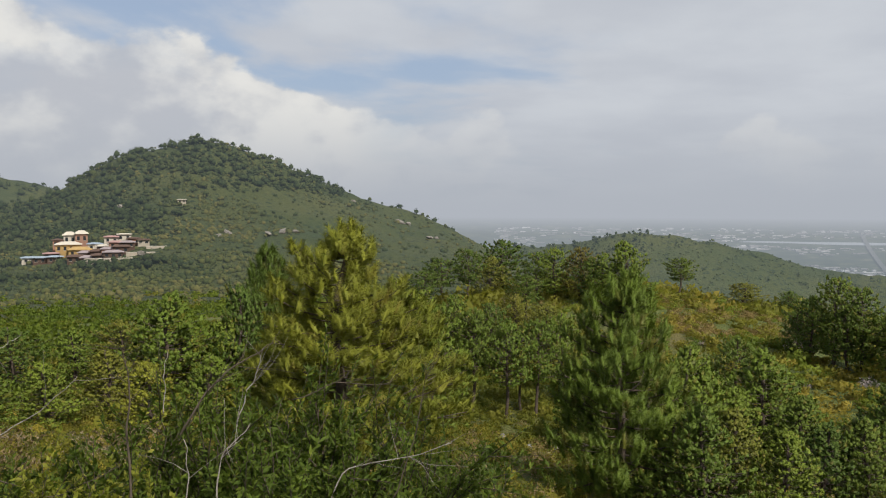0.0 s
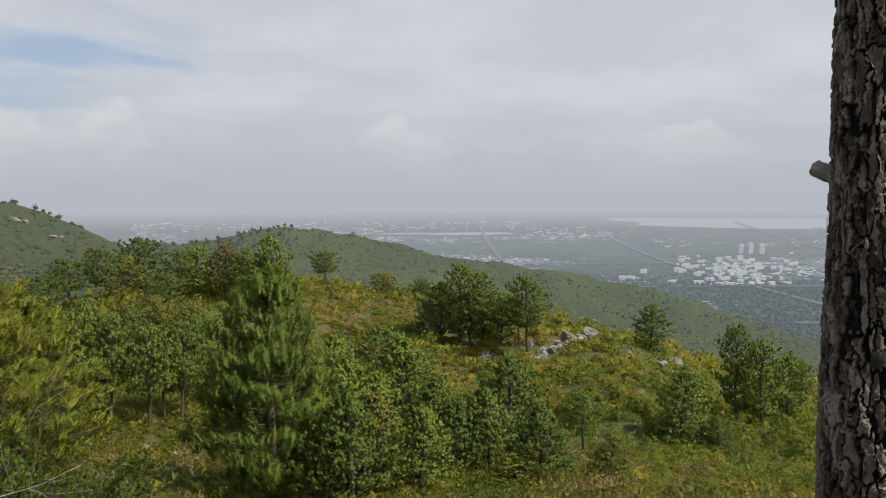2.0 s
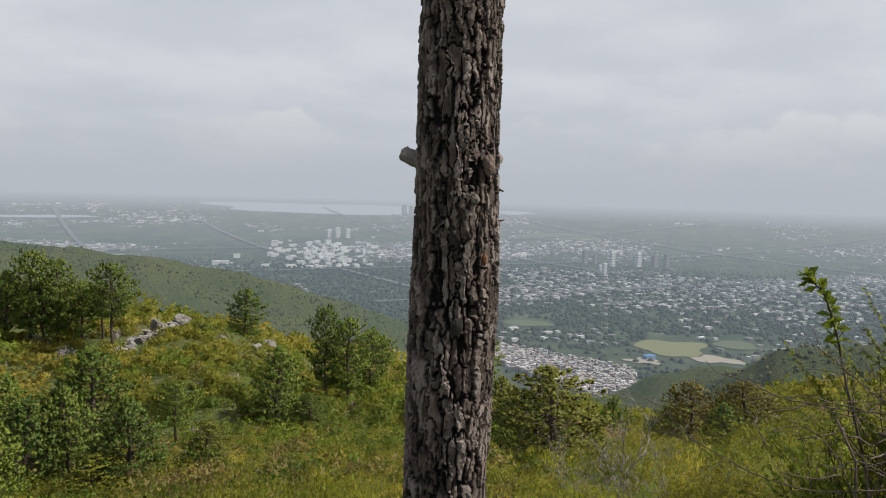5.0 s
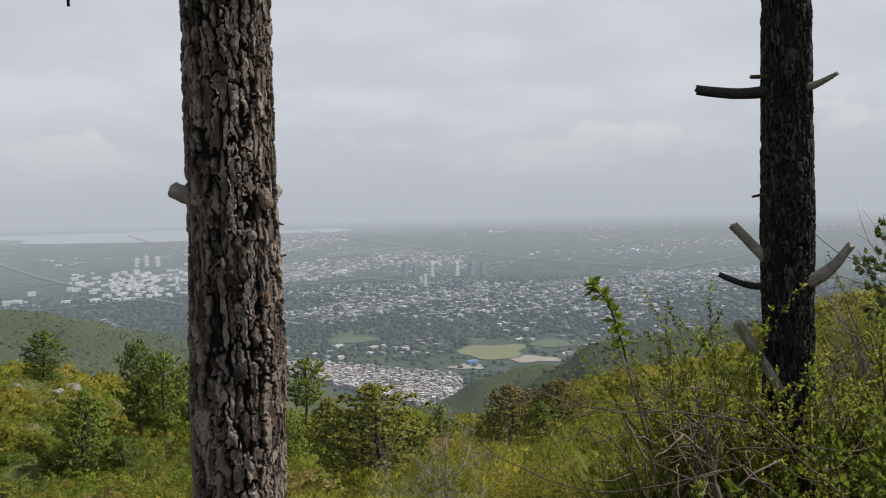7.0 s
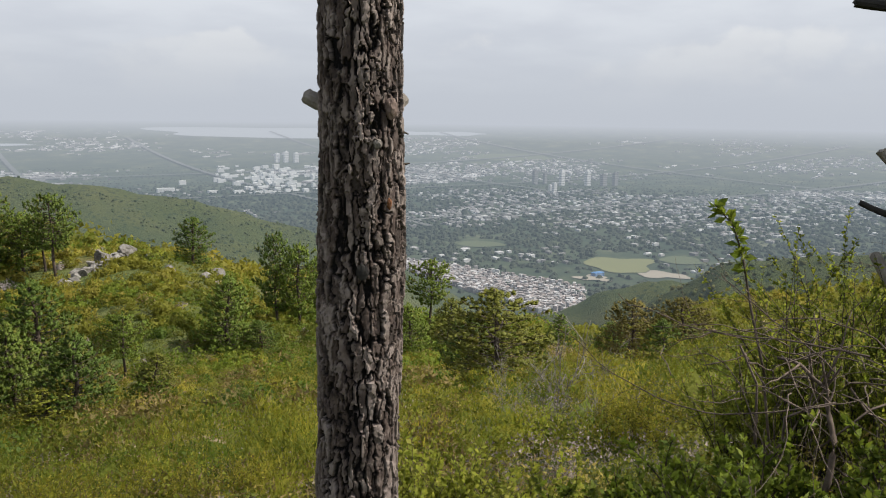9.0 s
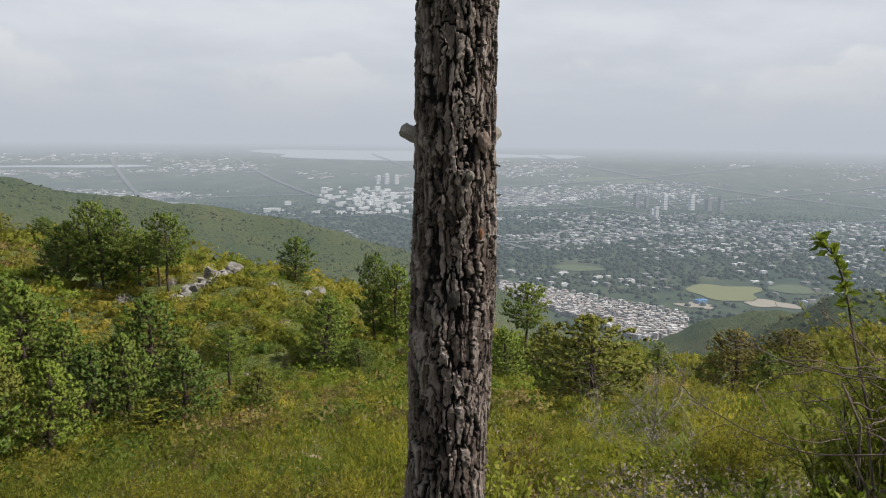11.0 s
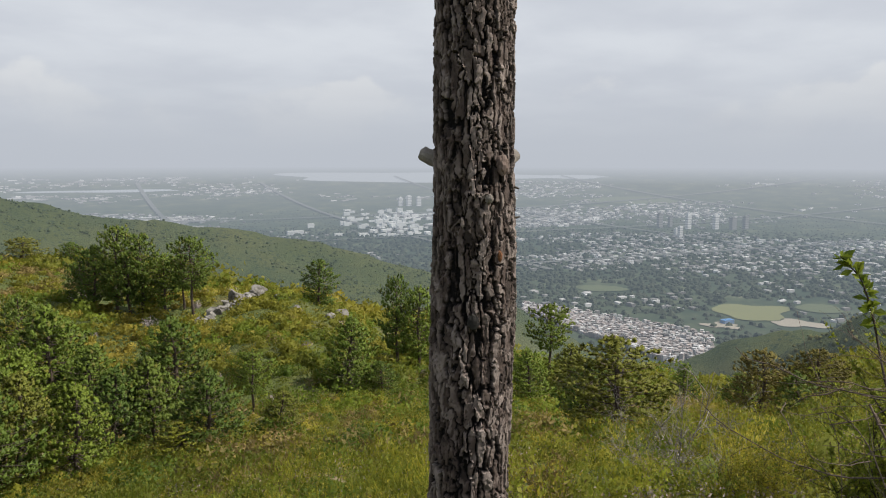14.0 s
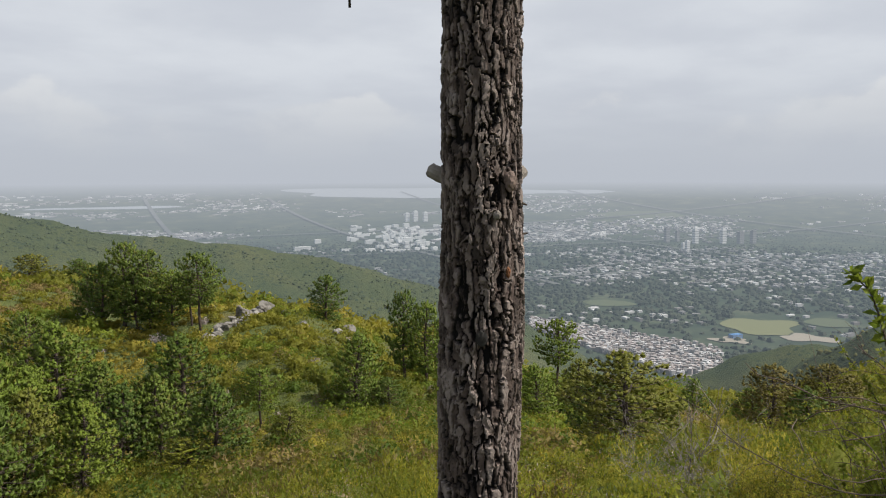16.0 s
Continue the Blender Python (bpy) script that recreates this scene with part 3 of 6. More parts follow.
        f = np.array([[c, (c + 1) % 3, 3 + (c + 1) % 3] for c in range(3)] + [[c, 3 + (c + 1) % 3, 3 + c] for c in range(3)] + [[3 + c, 3 + (c + 1) % 3, 6] for c in range(3)])
        crown.add(V.reshape(-1, 3), (np.arange(nt)[:, None, None] * 7 + f[None]).reshape(-1, 3), N.reshape(-1, 3) + rng.normal(0, 0.3, (nt * 7, 3)), tint=np.repeat(hue, 7))
    tr = mesh_np("trunk", *trunk, TRUNKM, True)
    _pine_cache[variant] = (tr, boughs.mesh("branchwork", TRUNKM, True), {}, crown)
    return _pine_cache[variant]


def reach_of(az, foot):
    """How far off the slope first climbs to this elevation."""
    r = np.arange(7.0, 165.0, 0.5)
    a = radians(az)
    el = np.degrees(np.arctan2(ground_z(-r * math.sin(a), r * math.cos(a)) - EYE, r))
    ok = np.nonzero(el >= foot)[0]
    return float(r[ok[0]]) if len(ok) else float(r[np.argmax(el)])


def pine(az, foot, top, girth, style, mat, label, seed=0, group="pines on the slope", name="pine_tree"):
    """A pine whose foot and tip stand at these elevations; girth is half its width to its height."""
    r = reach_of(az, foot)
    p = at(az, r)
    h = EYE + r * math.tan(radians(top)) - p.z
    tr, lb, made, crown = pine_meshes((style, seed % 3))
    if mat.name not in made:
        made[mat.name] = crown.mesh("crown", mat)
    t = thing(name, p, label, "tree", group)
    t.rotation_euler = (0, 0, (seed * 2.399) % 6.283)
    s = max(h, 0.8) / 10
    wide = s * girth / (0.235 if style in ("young", "hero") else 0.26)
    t.scale = (wide, wide, s)
    part("trunk", tr, t)
    part("branchwork", lb, t)
    part("crown", made[mat.name], t)
    return t


GOLDL = "young yellow-green pine on the scrub slope"
GREENL = "green pine on the hillside slope"
DARKL = "dark green pine standing on the ridge"
RUSTL = "pine with rusty brown needles in the scrub"
# azimuth, elevation of the foot, elevation of the tip, girth; the first letter of the style, the colour
NEAR_LEFT = [(9.7, -18.4, -0.9, 0.34, "h", "G"), (5.5, -17.0, -5.0, 0.33, "h", "G"), (14.4, -11.3, -2.6, 0.25, "h", "D"), (21.2, -12.8, -5.6, 0.38, "y", "P"), (19.8, -12.7, -8.8, 0.45, "y", "G"),
             (30.4, -12.1, -7.5, 0.48, "b", "D"), (17.4, -12.7, -7.5, 0.34, "y", "P"), (23.9, -12.2, -7.4, 0.35, "t", "O"), (26.8, -11.9, -7.8, 0.37, "y", "P"), (16.3, -12.7, -5.3, 0.26, "y", "D"),
             (12.5, -16.4, -7.8, 0.36, "h", "G"), (2.7, -15.8, -7.9, 0.30, "y", "P"), (24.8, -14.2, -9.4, 0.42, "y", "O"), (28.6, -14.2, -9.8, 0.45, "y", "P"), (32.6, -14.5, -9.6, 0.42, "y", "P"),
             (22.2, -15.2, -10.2, 0.42, "y", "G"), (18.4, -15.6, -10.0, 0.40, "y", "P"), (33.5, -11.6, -7.8, 0.4, "t", "D")]
NEAR_MID = [(-10.6, -20.4, -4.2, 0.27, "h", "P"), (-14.9, -17.5, -9.3, 0.30, "y", "P"), (-20.2, -16.4, -9.3, 0.34, "y", "P"), (-22.5, -17.7, -12.0, 0.36, "y", "D"), (-18.2, -20.3, -13.3, 0.34, "y", "O"),
            (-16.6, -17.5, -10.5, 0.29, "y", "P"), (-23.8, -19.8, -13.6, 0.36, "y", "D"), (-12.5, -18.6, -9.7, 0.26, "y", "O"), (-26.4, -19.6, -13.1, 0.31, "y", "D"), (-21.5, -20.5, -14.4, 0.34, "y", "P"),
            (-28.2, -17.3, -10.6, 0.35, "y", "D"), (-30.1, -20.0, -14.1, 0.36, "y", "D"), (-28.3, -20.5, -17.6, 0.72, "b", "G"), (-25.7, -17.1, -13.3, 0.42, "t", "P"), (-20.4, -15.2, -9.9, 0.40, "y", "P"),
            (-18.7, -17.1, -11.9, 0.40, "y", "P"), (-22.4, -16.5, -12.1, 0.42, "y", "P"), (-14.0, -20.5, -13.4, 0.32, "y", "P"), (-16.4, -20.8, -13.0, 0.32, "y", "D"), (-18.4, -14.4, -8.6, 0.3, "t", "D"),
            (-8.2, -17.4, -10.6, 0.3, "y", "P")]
MIDDLE = [(-2.7, -15.3, -8.1, 0.24, "o", "P"), (-4.9, -15.0, -7.9, 0.24, "o", "P"), (2.0, -14.6, -6.9, 0.27, "t", "P"), (-0.3, -15.0, -7.2, 0.24, "o", "D"), (-6.6, -13.7, -7.4, 0.27, "t", "P"), (3.5, -10.6, -5.9, 0.30, "t", "P"),
          (-8.4, -14.3, -9.2, 0.31, "y", "P"), (-3.7, -14.8, -9.5, 0.26, "o", "O"), (0.9, -11.6, -6.2, 0.28, "t", "P"), (-1.6, -12.0, -6.8, 0.28, "t", "D"), (-5.6, -11.4, -6.6, 0.28, "t", "O"), (-3.4, -10.4, -6.2, 0.28, "o", "O")]
RIDGE = [(-11.1, -6.8, -2.3, 0.35, "y", "P"), (-2.4, -5.9, -2.3, 0.46, "t", "D"), (0.0, -7.0, -3.0, 0.29, "o", "D"), (1.9, -6.9, -3.7, 0.47, "o", "D"), (-6.1, -6.8, -2.8, 0.34, "t", "P"), (-7.9, -6.8, -2.8, 0.32, "t", "R"),
         (-4.1, -8.3, -4.8, 0.33, "o", "D"), (-1.5, -6.6, -3.5, 0.40, "b", "O"), (-4.9, -6.7, -3.2, 0.38, "t", "D"), (-9.5, -6.8, -3.2, 0.33, "t", "P"), (3.2, -7.6, -4.6, 0.42, "o", "D"), (-8.8, -6.9, -3.6, 0.36, "t", "D")]
CLUMP = [(-24.5, -10.2, -4.4, 0.29, "t", "D"), (-23.1, -10.1, -5.7, 0.30, "t", "D"), (-26.1, -10.5, -5.0, 0.28, "t", "D"), (-27.5, -10.6, -6.4, 0.32, "t", "P"), (-29.3, -11.1, -5.3, 0.26, "o", "D"), (-22.3, -9.6, -6.6, 0.36, "b", "D"),
         (-25.2, -10.4, -6.4, 0.36, "t", "D"), (-28.7, -10.4, -6.6, 0.32, "o", "D")]
KNOLL = [(-38.0, -10.5, -7.1, 0.38, "b", "D"), (-43.6, -14.8, -8.3, 0.21, "t", "D"), (-45.2, -15.2, -9.0, 0.25, "t", "P"), (-40.1, -16.5, -11.1, 0.33, "y", "P"), (-33.2, -17.9, -13.3, 0.29, "o", "P"), (-35.2, -19.4, -16.0, 0.39, "y", "O"),
         (-46.8, -14.6, -9.9, 0.26, "t", "P"), (-47.7, -13.8, -10.4, 0.28, "o", "P")]
VALLEY = [(-54.8, -15.4, -10.3, 0.30, "o", "P"), (-59.8, -19.2, -12.0, 0.53, "b", "O"), (-64.2, -17.2, -13.8, 0.31, "y", "P"), (-69.4, -17.2, -12.5, 0.44, "b", "R"), (-73.0, -16.2, -12.0, 0.50, "b", "R"), (-56.1, -16.9, -13.0, 0.40, "y", "O"),
          (-68.2, -17.2, -14.2, 0.46, "b", "D"), (-71.6, -16.8, -13.6, 0.42, "y", "D"), (-57.6, -18.4, -14.0, 0.40, "b", "D"), (-53.4, -17.4, -13.4, 0.34, "y", "P")]
STYLES = {"h": "hero", "y": "young", "o": "open", "t": "tall", "b": "broad"}


def scatter_pines():
    colours = {"P": (PINE, GREENL), "G": (PINE_GOLD, GOLDL), "D": (PINE_DARK, DARKL), "R": (PINE_RUST, RUSTL), "O": (PINE_OLIVE, "olive-green pine among the slope's scrub")}
    seed = 0
    for rows, group in ((NEAR_LEFT, ""), (NEAR_MID, ""), (MIDDLE, ""), (RIDGE, ""), (CLUMP, "clump of pines on the ridge"), (KNOLL, ""), (VALLEY, "")):
        for az, foot, top, girth, style, colour in rows:
            mat, label = colours[colour]
            if group:
                label = "dark green pine in a close clump on the ridge"
            seed += 1
            pine(az, foot, top, girth, STYLES[style], mat, label, seed, group or "pines on the slope", "bushy_pine" if style == "b" else "pine_tree")
    pine(-14.8, -5.3, -3.5, 0.42, "open", PINE_DARK, "lone round-headed pine on the ridge", 1)
    pine(-18.9, -6.8, -5.1, 0.80, "broad", PINE_OLIVE, "low bushy pine on the ridge", 2, name="bushy_pine")
    pine(-21.7, -7.1, -5.5, 0.59, "broad", PINE_DARK, "low bushy pine on the ridge", 1, name="bushy_pine")
    pine(-95.8, -10.5, -0.6, 0.34, "tall", PINE_DARK, "dark pine at the edge of the path's slope", 5)
    pine(-42.5, -16.9, -14.4, 0.50, "broad", PINE_DARK, "dense round dark green bush", 0, "", "round_bush")


scatter_pines()


# ---- scrub: shrubs that nobody could count ----
def dome(steps):
    """A coarse ball without its underside."""
    bm = bmesh.new()
    bmesh.ops.create_icosphere(bm, subdivisions=steps, radius=1)
    V = np.array([v.co[:] for v in bm.verts])
    F = np.array([[v.index for v in f.verts] for f in bm.faces])
    bm.free()
    return V, F[V[F][:, :, 2].mean(1) > -0.25]


DOME, LOWDOME = dome(2), dome(1)



def lumps(D, cc, rad):
    """Outline of a heap of balls, seen from the foot, along each direction."""
    along = D @ cc.T
    off = (cc ** 2).sum(1)[None] - along ** 2
    far = np.where(off < rad * rad, along + np.sqrt(np.maximum(rad * rad - off, 0)), 0.0)
    return np.maximum(far.max(1), 0.16)


def shrub_proto(rng, n, leaf, flat=0.75, up=0.18):
    """A shrub one metre across: a lumpy body and the leaves on it, in uneven clumps."""
    k = rng.integers(5, 9)
    cc = unit(rng.normal(size=(k, 3))) * rng.uniform(0.12, 0.36, (k, 1))
    cc[:, 2] = np.abs(cc[:, 2]) * flat + 0.14
    which = rng.integers(0, k, n)
    p = cc[which] + unit(rng.normal(size=(n, 3)) + [0, 0, 0.3]) * rng.uniform(0.16, 0.25, (n, 1)) * [1, 1, flat]
    p[:, 2] = np.maximum(p[:, 2], 0.01)
    way = unit(p * [1, 1, 0.6] + [0, 0, up] + rng.normal(0, 0.22 if up > 0.1 else 0.6, (n, 3)))
    V, F = LOWDOME
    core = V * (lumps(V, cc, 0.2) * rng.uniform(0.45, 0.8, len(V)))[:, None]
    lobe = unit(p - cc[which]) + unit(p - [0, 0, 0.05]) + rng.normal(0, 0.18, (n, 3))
    # leaf darkness is part random; low leaves and the body get painted-in shade
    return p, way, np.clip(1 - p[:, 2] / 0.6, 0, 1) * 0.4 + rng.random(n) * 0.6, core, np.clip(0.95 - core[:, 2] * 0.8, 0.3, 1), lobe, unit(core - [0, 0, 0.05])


def scatter_scrub(name, mat, label, count, seed, band, size, leaf, n, keep, slim=0.3, up=0.18, kind="stuff", body=True):
    """Shrubs over a stretch of slope, joined into one mesh."""
    rng = np.random.default_rng(seed)
    protos = [shrub_proto(rng, n, leaf, up=up) for _ in range(10)]
    bag = Bag(3)
    (a0, a1), (r0, r1) = band
    done = 0
    while done < count:
        az = rng.uniform(a0, a1)
        r = r0 * (r1 / r0) ** rng.random()
        p = at(az, r)
        if not keep(az, r, p, rng) or (-34.4 < az < -29.2 and abs(r - 66 + 2.05 * (az + 31.8)) < 2.2):
            done += 0.25
            continue
        done += 1
        s = rng.uniform(*size)
        pos, way, leafv, core, core_shade, lobe, hull = protos[rng.integers(10)]
        c, sn = math.cos(az * 7.1), math.sin(az * 7.1)
        rot = np.array([[c, -sn, 0], [sn, c, 0], [0, 0, 1]])
        grow = np.array([s * rng.uniform(0.8, 1.5), s, s * rng.uniform(0.6, 1.1)])
        foot = np.array(p) - [0, 0, 0.08 * s]
        B = (pos @ rot.T) * grow + foot
        W = way @ rot.T
        ln = np.full(len(B), leaf) * rng.uniform(0.7, 1.3, len(B)) * s ** 0.5
        V, F = blades(rng, B, W, ln, ln * slim)
        hue = float(np.clip(0.42 + 0.30 * patch(p.x, p.y, 4 + 0.04 * r) + 0.22 * patch(p.x + 50, p.y, 11 + 0.1 * r) + rng.normal(0, 0.15 + 0.18 * (r < 40)), 0, 1))
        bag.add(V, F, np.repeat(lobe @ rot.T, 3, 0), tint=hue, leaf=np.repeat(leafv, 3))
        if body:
            bag.add((core @ rot.T) * grow + foot, LOWDOME[1], hull @ rot.T, tint=hue, leaf=core_shade)
    return tagged(new(name, bag.mesh(name, mat, True)), label, "shrubs", "", kind)


def patch(x, y, w):
    return math.sin(x / w + 1.3 * math.sin(y / w)) * math.cos(y / w * 1.2 + 0.7 * math.sin(x / w))


def lift_of(p, r):
    return math.degrees(math.atan2(p.z - EYE, r))


VIEW = (-104, 38)
scatter_scrub("scrub", SHRUB, "dense low olive green scrub on the slope", 2500, 11, (VIEW, (14, 62)), (0.6, 1.9), 0.062, 190,
              lambda az, r, p, g: True, 0.34, 0.06)
scatter_scrub("ridge_bushes", SHRUB, "olive green bushes over the near ridge", 4200, 16, (VIEW, (42, 140)), (0.6, 2.6), 0.15, 110,
              lambda az, r, p, g: True, 0.45, 0.03)
scatter_scrub("low_heath", SHRUB, "low heath plants covering the ground of the ridge", 6000, 31, (VIEW, (34, 125)), (0.4, 1.1), 0.15, 30,
              lambda az, r, p, g: True, 0.4, 0.05, body=False)
scatter_scrub("tall_bushes", BROAD, "larger round dark green bushes on the slope", 240, 19, (VIEW, (45, 165)), (2.2, 4.2), 0.13, 170,
              lambda az, r, p, g: patch(p.x, p.y, 16) > 0.2, 0.42, 0.03)
scatter_scrub("dry_scrub", SHRUB_DRY, "brownish dry scrub on the slope", 900, 12, (VIEW, (8, 130)), (0.8, 2.0), 0.08, 130,
              lambda az, r, p, g: patch(p.x + 40, p.y, 11) > 0.2, 0.25, 0.08, body=False)
scatter_scrub("lush_scrub", BROAD, "fresh green leafy scrub on the slope", 900, 13, (VIEW, (30, 115)), (0.8, 2.1), 0.09, 130,
              lambda az, r, p, g: patch(p.x, p.y + 30, 12) > 0.3, 0.45, 0.03)
scatter_scrub("far_scrub", SHRUB, "green scrub over the farther ridges", 2600, 14, (VIEW, (90, 330)), (1.2, 6.0), 0.24, 60,
              lambda az, r, p, g: True, 0.5, 0.03)
scatter_scrub("understory", SHRUB, "dark dense scrub under the pines", 450, 21, ((-13, 3), (34, 60)), (0.7, 1.6), 0.08, 120,
              lambda az, r, p, g: True, 0.4, 0.05)
scatter_scrub("valley_scrub", BROAD, "green bushes closing over the valley floor", 1700, 22, ((4, 38), (125, 340)), (1.2, 6.5), 0.26, 60,
              lambda az, r, p, g: True, 0.5, 0.03)
scatter_scrub("low_scrub", HERB, "low yellow-green herbs and scrub beside the path", 620, 15, (VIEW, (4.0, 14)), (0.4, 1.2), 0.036, 280,
              lambda az, r, p, g: True, 0.3, 0.1, body=False)
scatter_scrub("soft_scrub", SOFT, "soft rounded yellow-green broom bushes", 560, 23, (VIEW, (8, 42)), (0.8, 2.1), 0.05, 330,
              lambda az, r, p, g: patch(p.x + 5, p.y - 9, 5) > -0.2, 0.16, 0.3)
scatter_scrub("straw_scrub", SHRUB_DRY, "straw-coloured and brownish bushes on the near slope", 170, 33, (VIEW, (8, 42)), (0.7, 1.7), 0.045, 260,
              lambda az, r, p, g: patch(p.x - 8, p.y + 4, 4) > 0.0, 0.18, 0.25)
scatter_scrub("green_scrub", BROAD, "fresh green leafy bushes on the near slope", 170, 34, (VIEW, (8, 42)), (0.7, 1.7), 0.05, 260,
              lambda az, r, p, g: patch(p.x + 2, p.y + 7, 4) > 0.05, 0.3, 0.15)
scatter_scrub("pale_herbs", SHRUB_DRY, "pale brown and pinkish dry herbs beside the path", 520, 18, (VIEW, (6, 30)), (0.5, 1.3), 0.045, 130,
              lambda az, r, p, g: patch(p.x + 3, p.y + 8, 2.6) > 0.15, 0.22, 0.12, body=False)
scatter_scrub("pale_blossom", BLOSSOM, "pale flowering herbs scattered over the near slope", 230, 25, ((-80, -18), (6, 45)), (0.5, 1.2), 0.03, 150,
              lambda az, r, p, g: True, 0.4, 0.05, body=False)
scatter_scrub("dark_bushes", DARKLEAF, "dark green round bushes on the slope", 120, 26, ((-66, 4), (16, 70)), (0.9, 2.2), 0.075, 240,
              lambda az, r, p, g: patch(p.x, p.y - 20, 9) > 0.0, 0.4, 0.05)
scatter_scrub("rusty_brush", RUSTY, "rusty brown brush on the ridge", 260, 24, ((-62, 2), (14, 115)), (0.8, 2.0), 0.10, 110,
              lambda az, r, p, g: patch(p.x + 12, p.y + 5, 10) > 0.05, 0.25, 0.08)
scatter_scrub("rusty_heath", RUSTY, "low rusty brown heath on the saddle of the ridge", 420, 27, ((-23.5, -13), (48, 125)), (0.8, 1.8), 0.12, 110,
              lambda az, r, p, g: -8.8 < lift_of(p, r) < -6.3, 0.3, 0.06)
scatter_scrub("yellow_heath", LIME, "yellow-green flowering heath about the rocks of the knoll", 260, 28, ((-44, -29), (48, 125)), (0.7, 1.7), 0.10, 110,
              lambda az, r, p, g: -10.4 < lift_of(p, r) < -7.6, 0.35, 0.05)
scatter_scrub("lush_hollow", BROAD, "fresh green bushes in the hollow below the knoll", 230, 29, ((-46, -26), (40, 100)), (1.0, 2.2), 0.11, 130,
              lambda az, r, p, g: -15.5 < lift_of(p, r) < -11.5 and patch(p.x, p.y, 6) > -0.2, 0.4, 0.04)
scatter_scrub("blossom_bushes", BLOSSOM, "grey-pink blossoming bushes on the knoll", 34, 20, ((-48, -5), (38, 80)), (0.9, 1.9), 0.10, 130,
              lambda az, r, p, g: True, 0.4, 0.03)
scatter_scrub("leafy_weeds", DARKLEAF, "dark green broad-leaved weeds beside the path", 90, 30, ((-64, -8), (4.2, 9)), (0.35, 0.8), 0.06, 130,
              lambda az, r, p, g: patch(p.x - 4, p.y, 1.8) > -0.1, 0.28, 0.1, body=False)
scatter_scrub("lime_scrub", LIME, "bright lime flowering scrub beside the path", 260, 17, ((-75, 5), (6, 40)), (0.5, 1.3), 0.038, 240,
              lambda az, r, p, g: patch(p.x + 9, p.y, 3) > 0.1, 0.35, 0.06, body=False)


def build_broom():
    """Soft upright clumps of broom and tall grass over the slope."""
    rng = np.random.default_rng(43)
    bag = Bag(3)
    for _ in range(150):
        az, r = rng.uniform(*VIEW), 6.5 * (46 / 6.5) ** rng.random()
        p = at(az, r)
        k = patch(p.x, p.y + 12, 5)
        if k < -0.3:
            continue
        n = 620 if r < 14 else 300
        s = rng.uniform(0.35, 0.85)
        th, ph = rng.uniform(0, 1.15, n) ** 0.9, rng.uniform(0, 6.283, n)
        W = np.stack([np.sin(th) * np.cos(ph), np.sin(th) * np.sin(ph), np.cos(th)], 1)
        B = np.array(p) - [0, 0, 0.05] + rng.normal(0, 0.10, (n, 3)) * [s, s, 0] + W * (rng.uniform(0.15, 0.85, (n, 1)) * s)
        ln = rng.uniform(0.05, 0.11, n) * (0.6 + 0.03 * r)
        V, F = blades(rng, B, unit(W + [0, 0, 0.35] + rng.normal(0, 0.35, (n, 3))), ln, np.full(n, 0.003 + 0.0006 * r), 0.04)
        bag.add(V, F, np.repeat(W + rng.normal(0, 0.25, (n, 3)), 3, 0), tint=np.repeat(np.clip(0.35 + 0.25 * k + rng.normal(0, 0.26) + rng.normal(0, 0.06, n), 0, 1), 3), leaf=np.repeat(rng.random(n) * 0.6, 3))
    tagged(new("broom", bag.mesh("broom", SOFT)), "soft upright yellow-green broom clumps on the slope", "shrubs", "", "stuff")


build_broom()


def build_grass():
    rng = np.random.default_rng(41)
    n = 14000
    az, r = rng.uniform(-104, 38, n), 2.6 * (12 / 2.6) ** rng.random(n)
    x, y, z = polar(az, r)
    tuft = np.sin(x * 2.1 + np.sin(y * 1.7)) * np.sin(y * 2.3 + x) + 0.6 * np.sin(x * 0.5) * np.sin(y * 0.4 + 1)
    way = unit(rng.normal(0, 0.34, (n, 3)) + [0, 0, 1])
    ln = rng.uniform(0.05, 0.13, n) * (0.75 + 0.35 * tuft)
    V, F = blades(rng, np.stack([x, y, z - 0.03], 1), way, ln, 0.003 + 0.00045 * r, 0.1)
    tint = np.clip(0.45 + 0.2 * tuft + 0.3 * np.sin(x * 0.8 + 2 * np.sin(y * 0.6)) * np.cos(y * 0.7) + rng.normal(0, 0.16, n), 0, 1)
    me = mesh_np("grass", V, F, GRASS, tint=np.repeat(tint, 3), leaf=np.repeat(rng.random(n) * 0.6, 3))
    tagged(new("grass", me), "tall yellow-green grass on the slope below the path", "grass", "", "stuff")


def polar(az, r):
    a = np.radians(az)
    x, y = -r * np.sin(a), r * np.cos(a)
    return x, y, ground_z(x, y)


build_grass()

# ---- pines and scrub of the far hills ----
def far_leaf_mat(name, a, b, c):
    m = Mat(name, 0.95)
    m.color(m.ramp(m.attr("tint"), (0.0, a), (0.5, b), (1.0, c)))
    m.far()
    return m.m


HILL_GREEN = far_leaf_mat("hill scrub", (0.024, 0.036, 0.010), (0.054, 0.062, 0.014), (0.105, 0.094, 0.026))
RIDGE_GREEN = far_leaf_mat("ridge scrub", (0.038, 0.054, 0.018), (0.056, 0.073, 0.021), (0.085, 0.096, 0.028))
HILL_DARK = far_leaf_mat("hill pine crowns", (0.020, 0.031, 0.009), (0.031, 0.043, 0.012), (0.052, 0.062, 0.015))


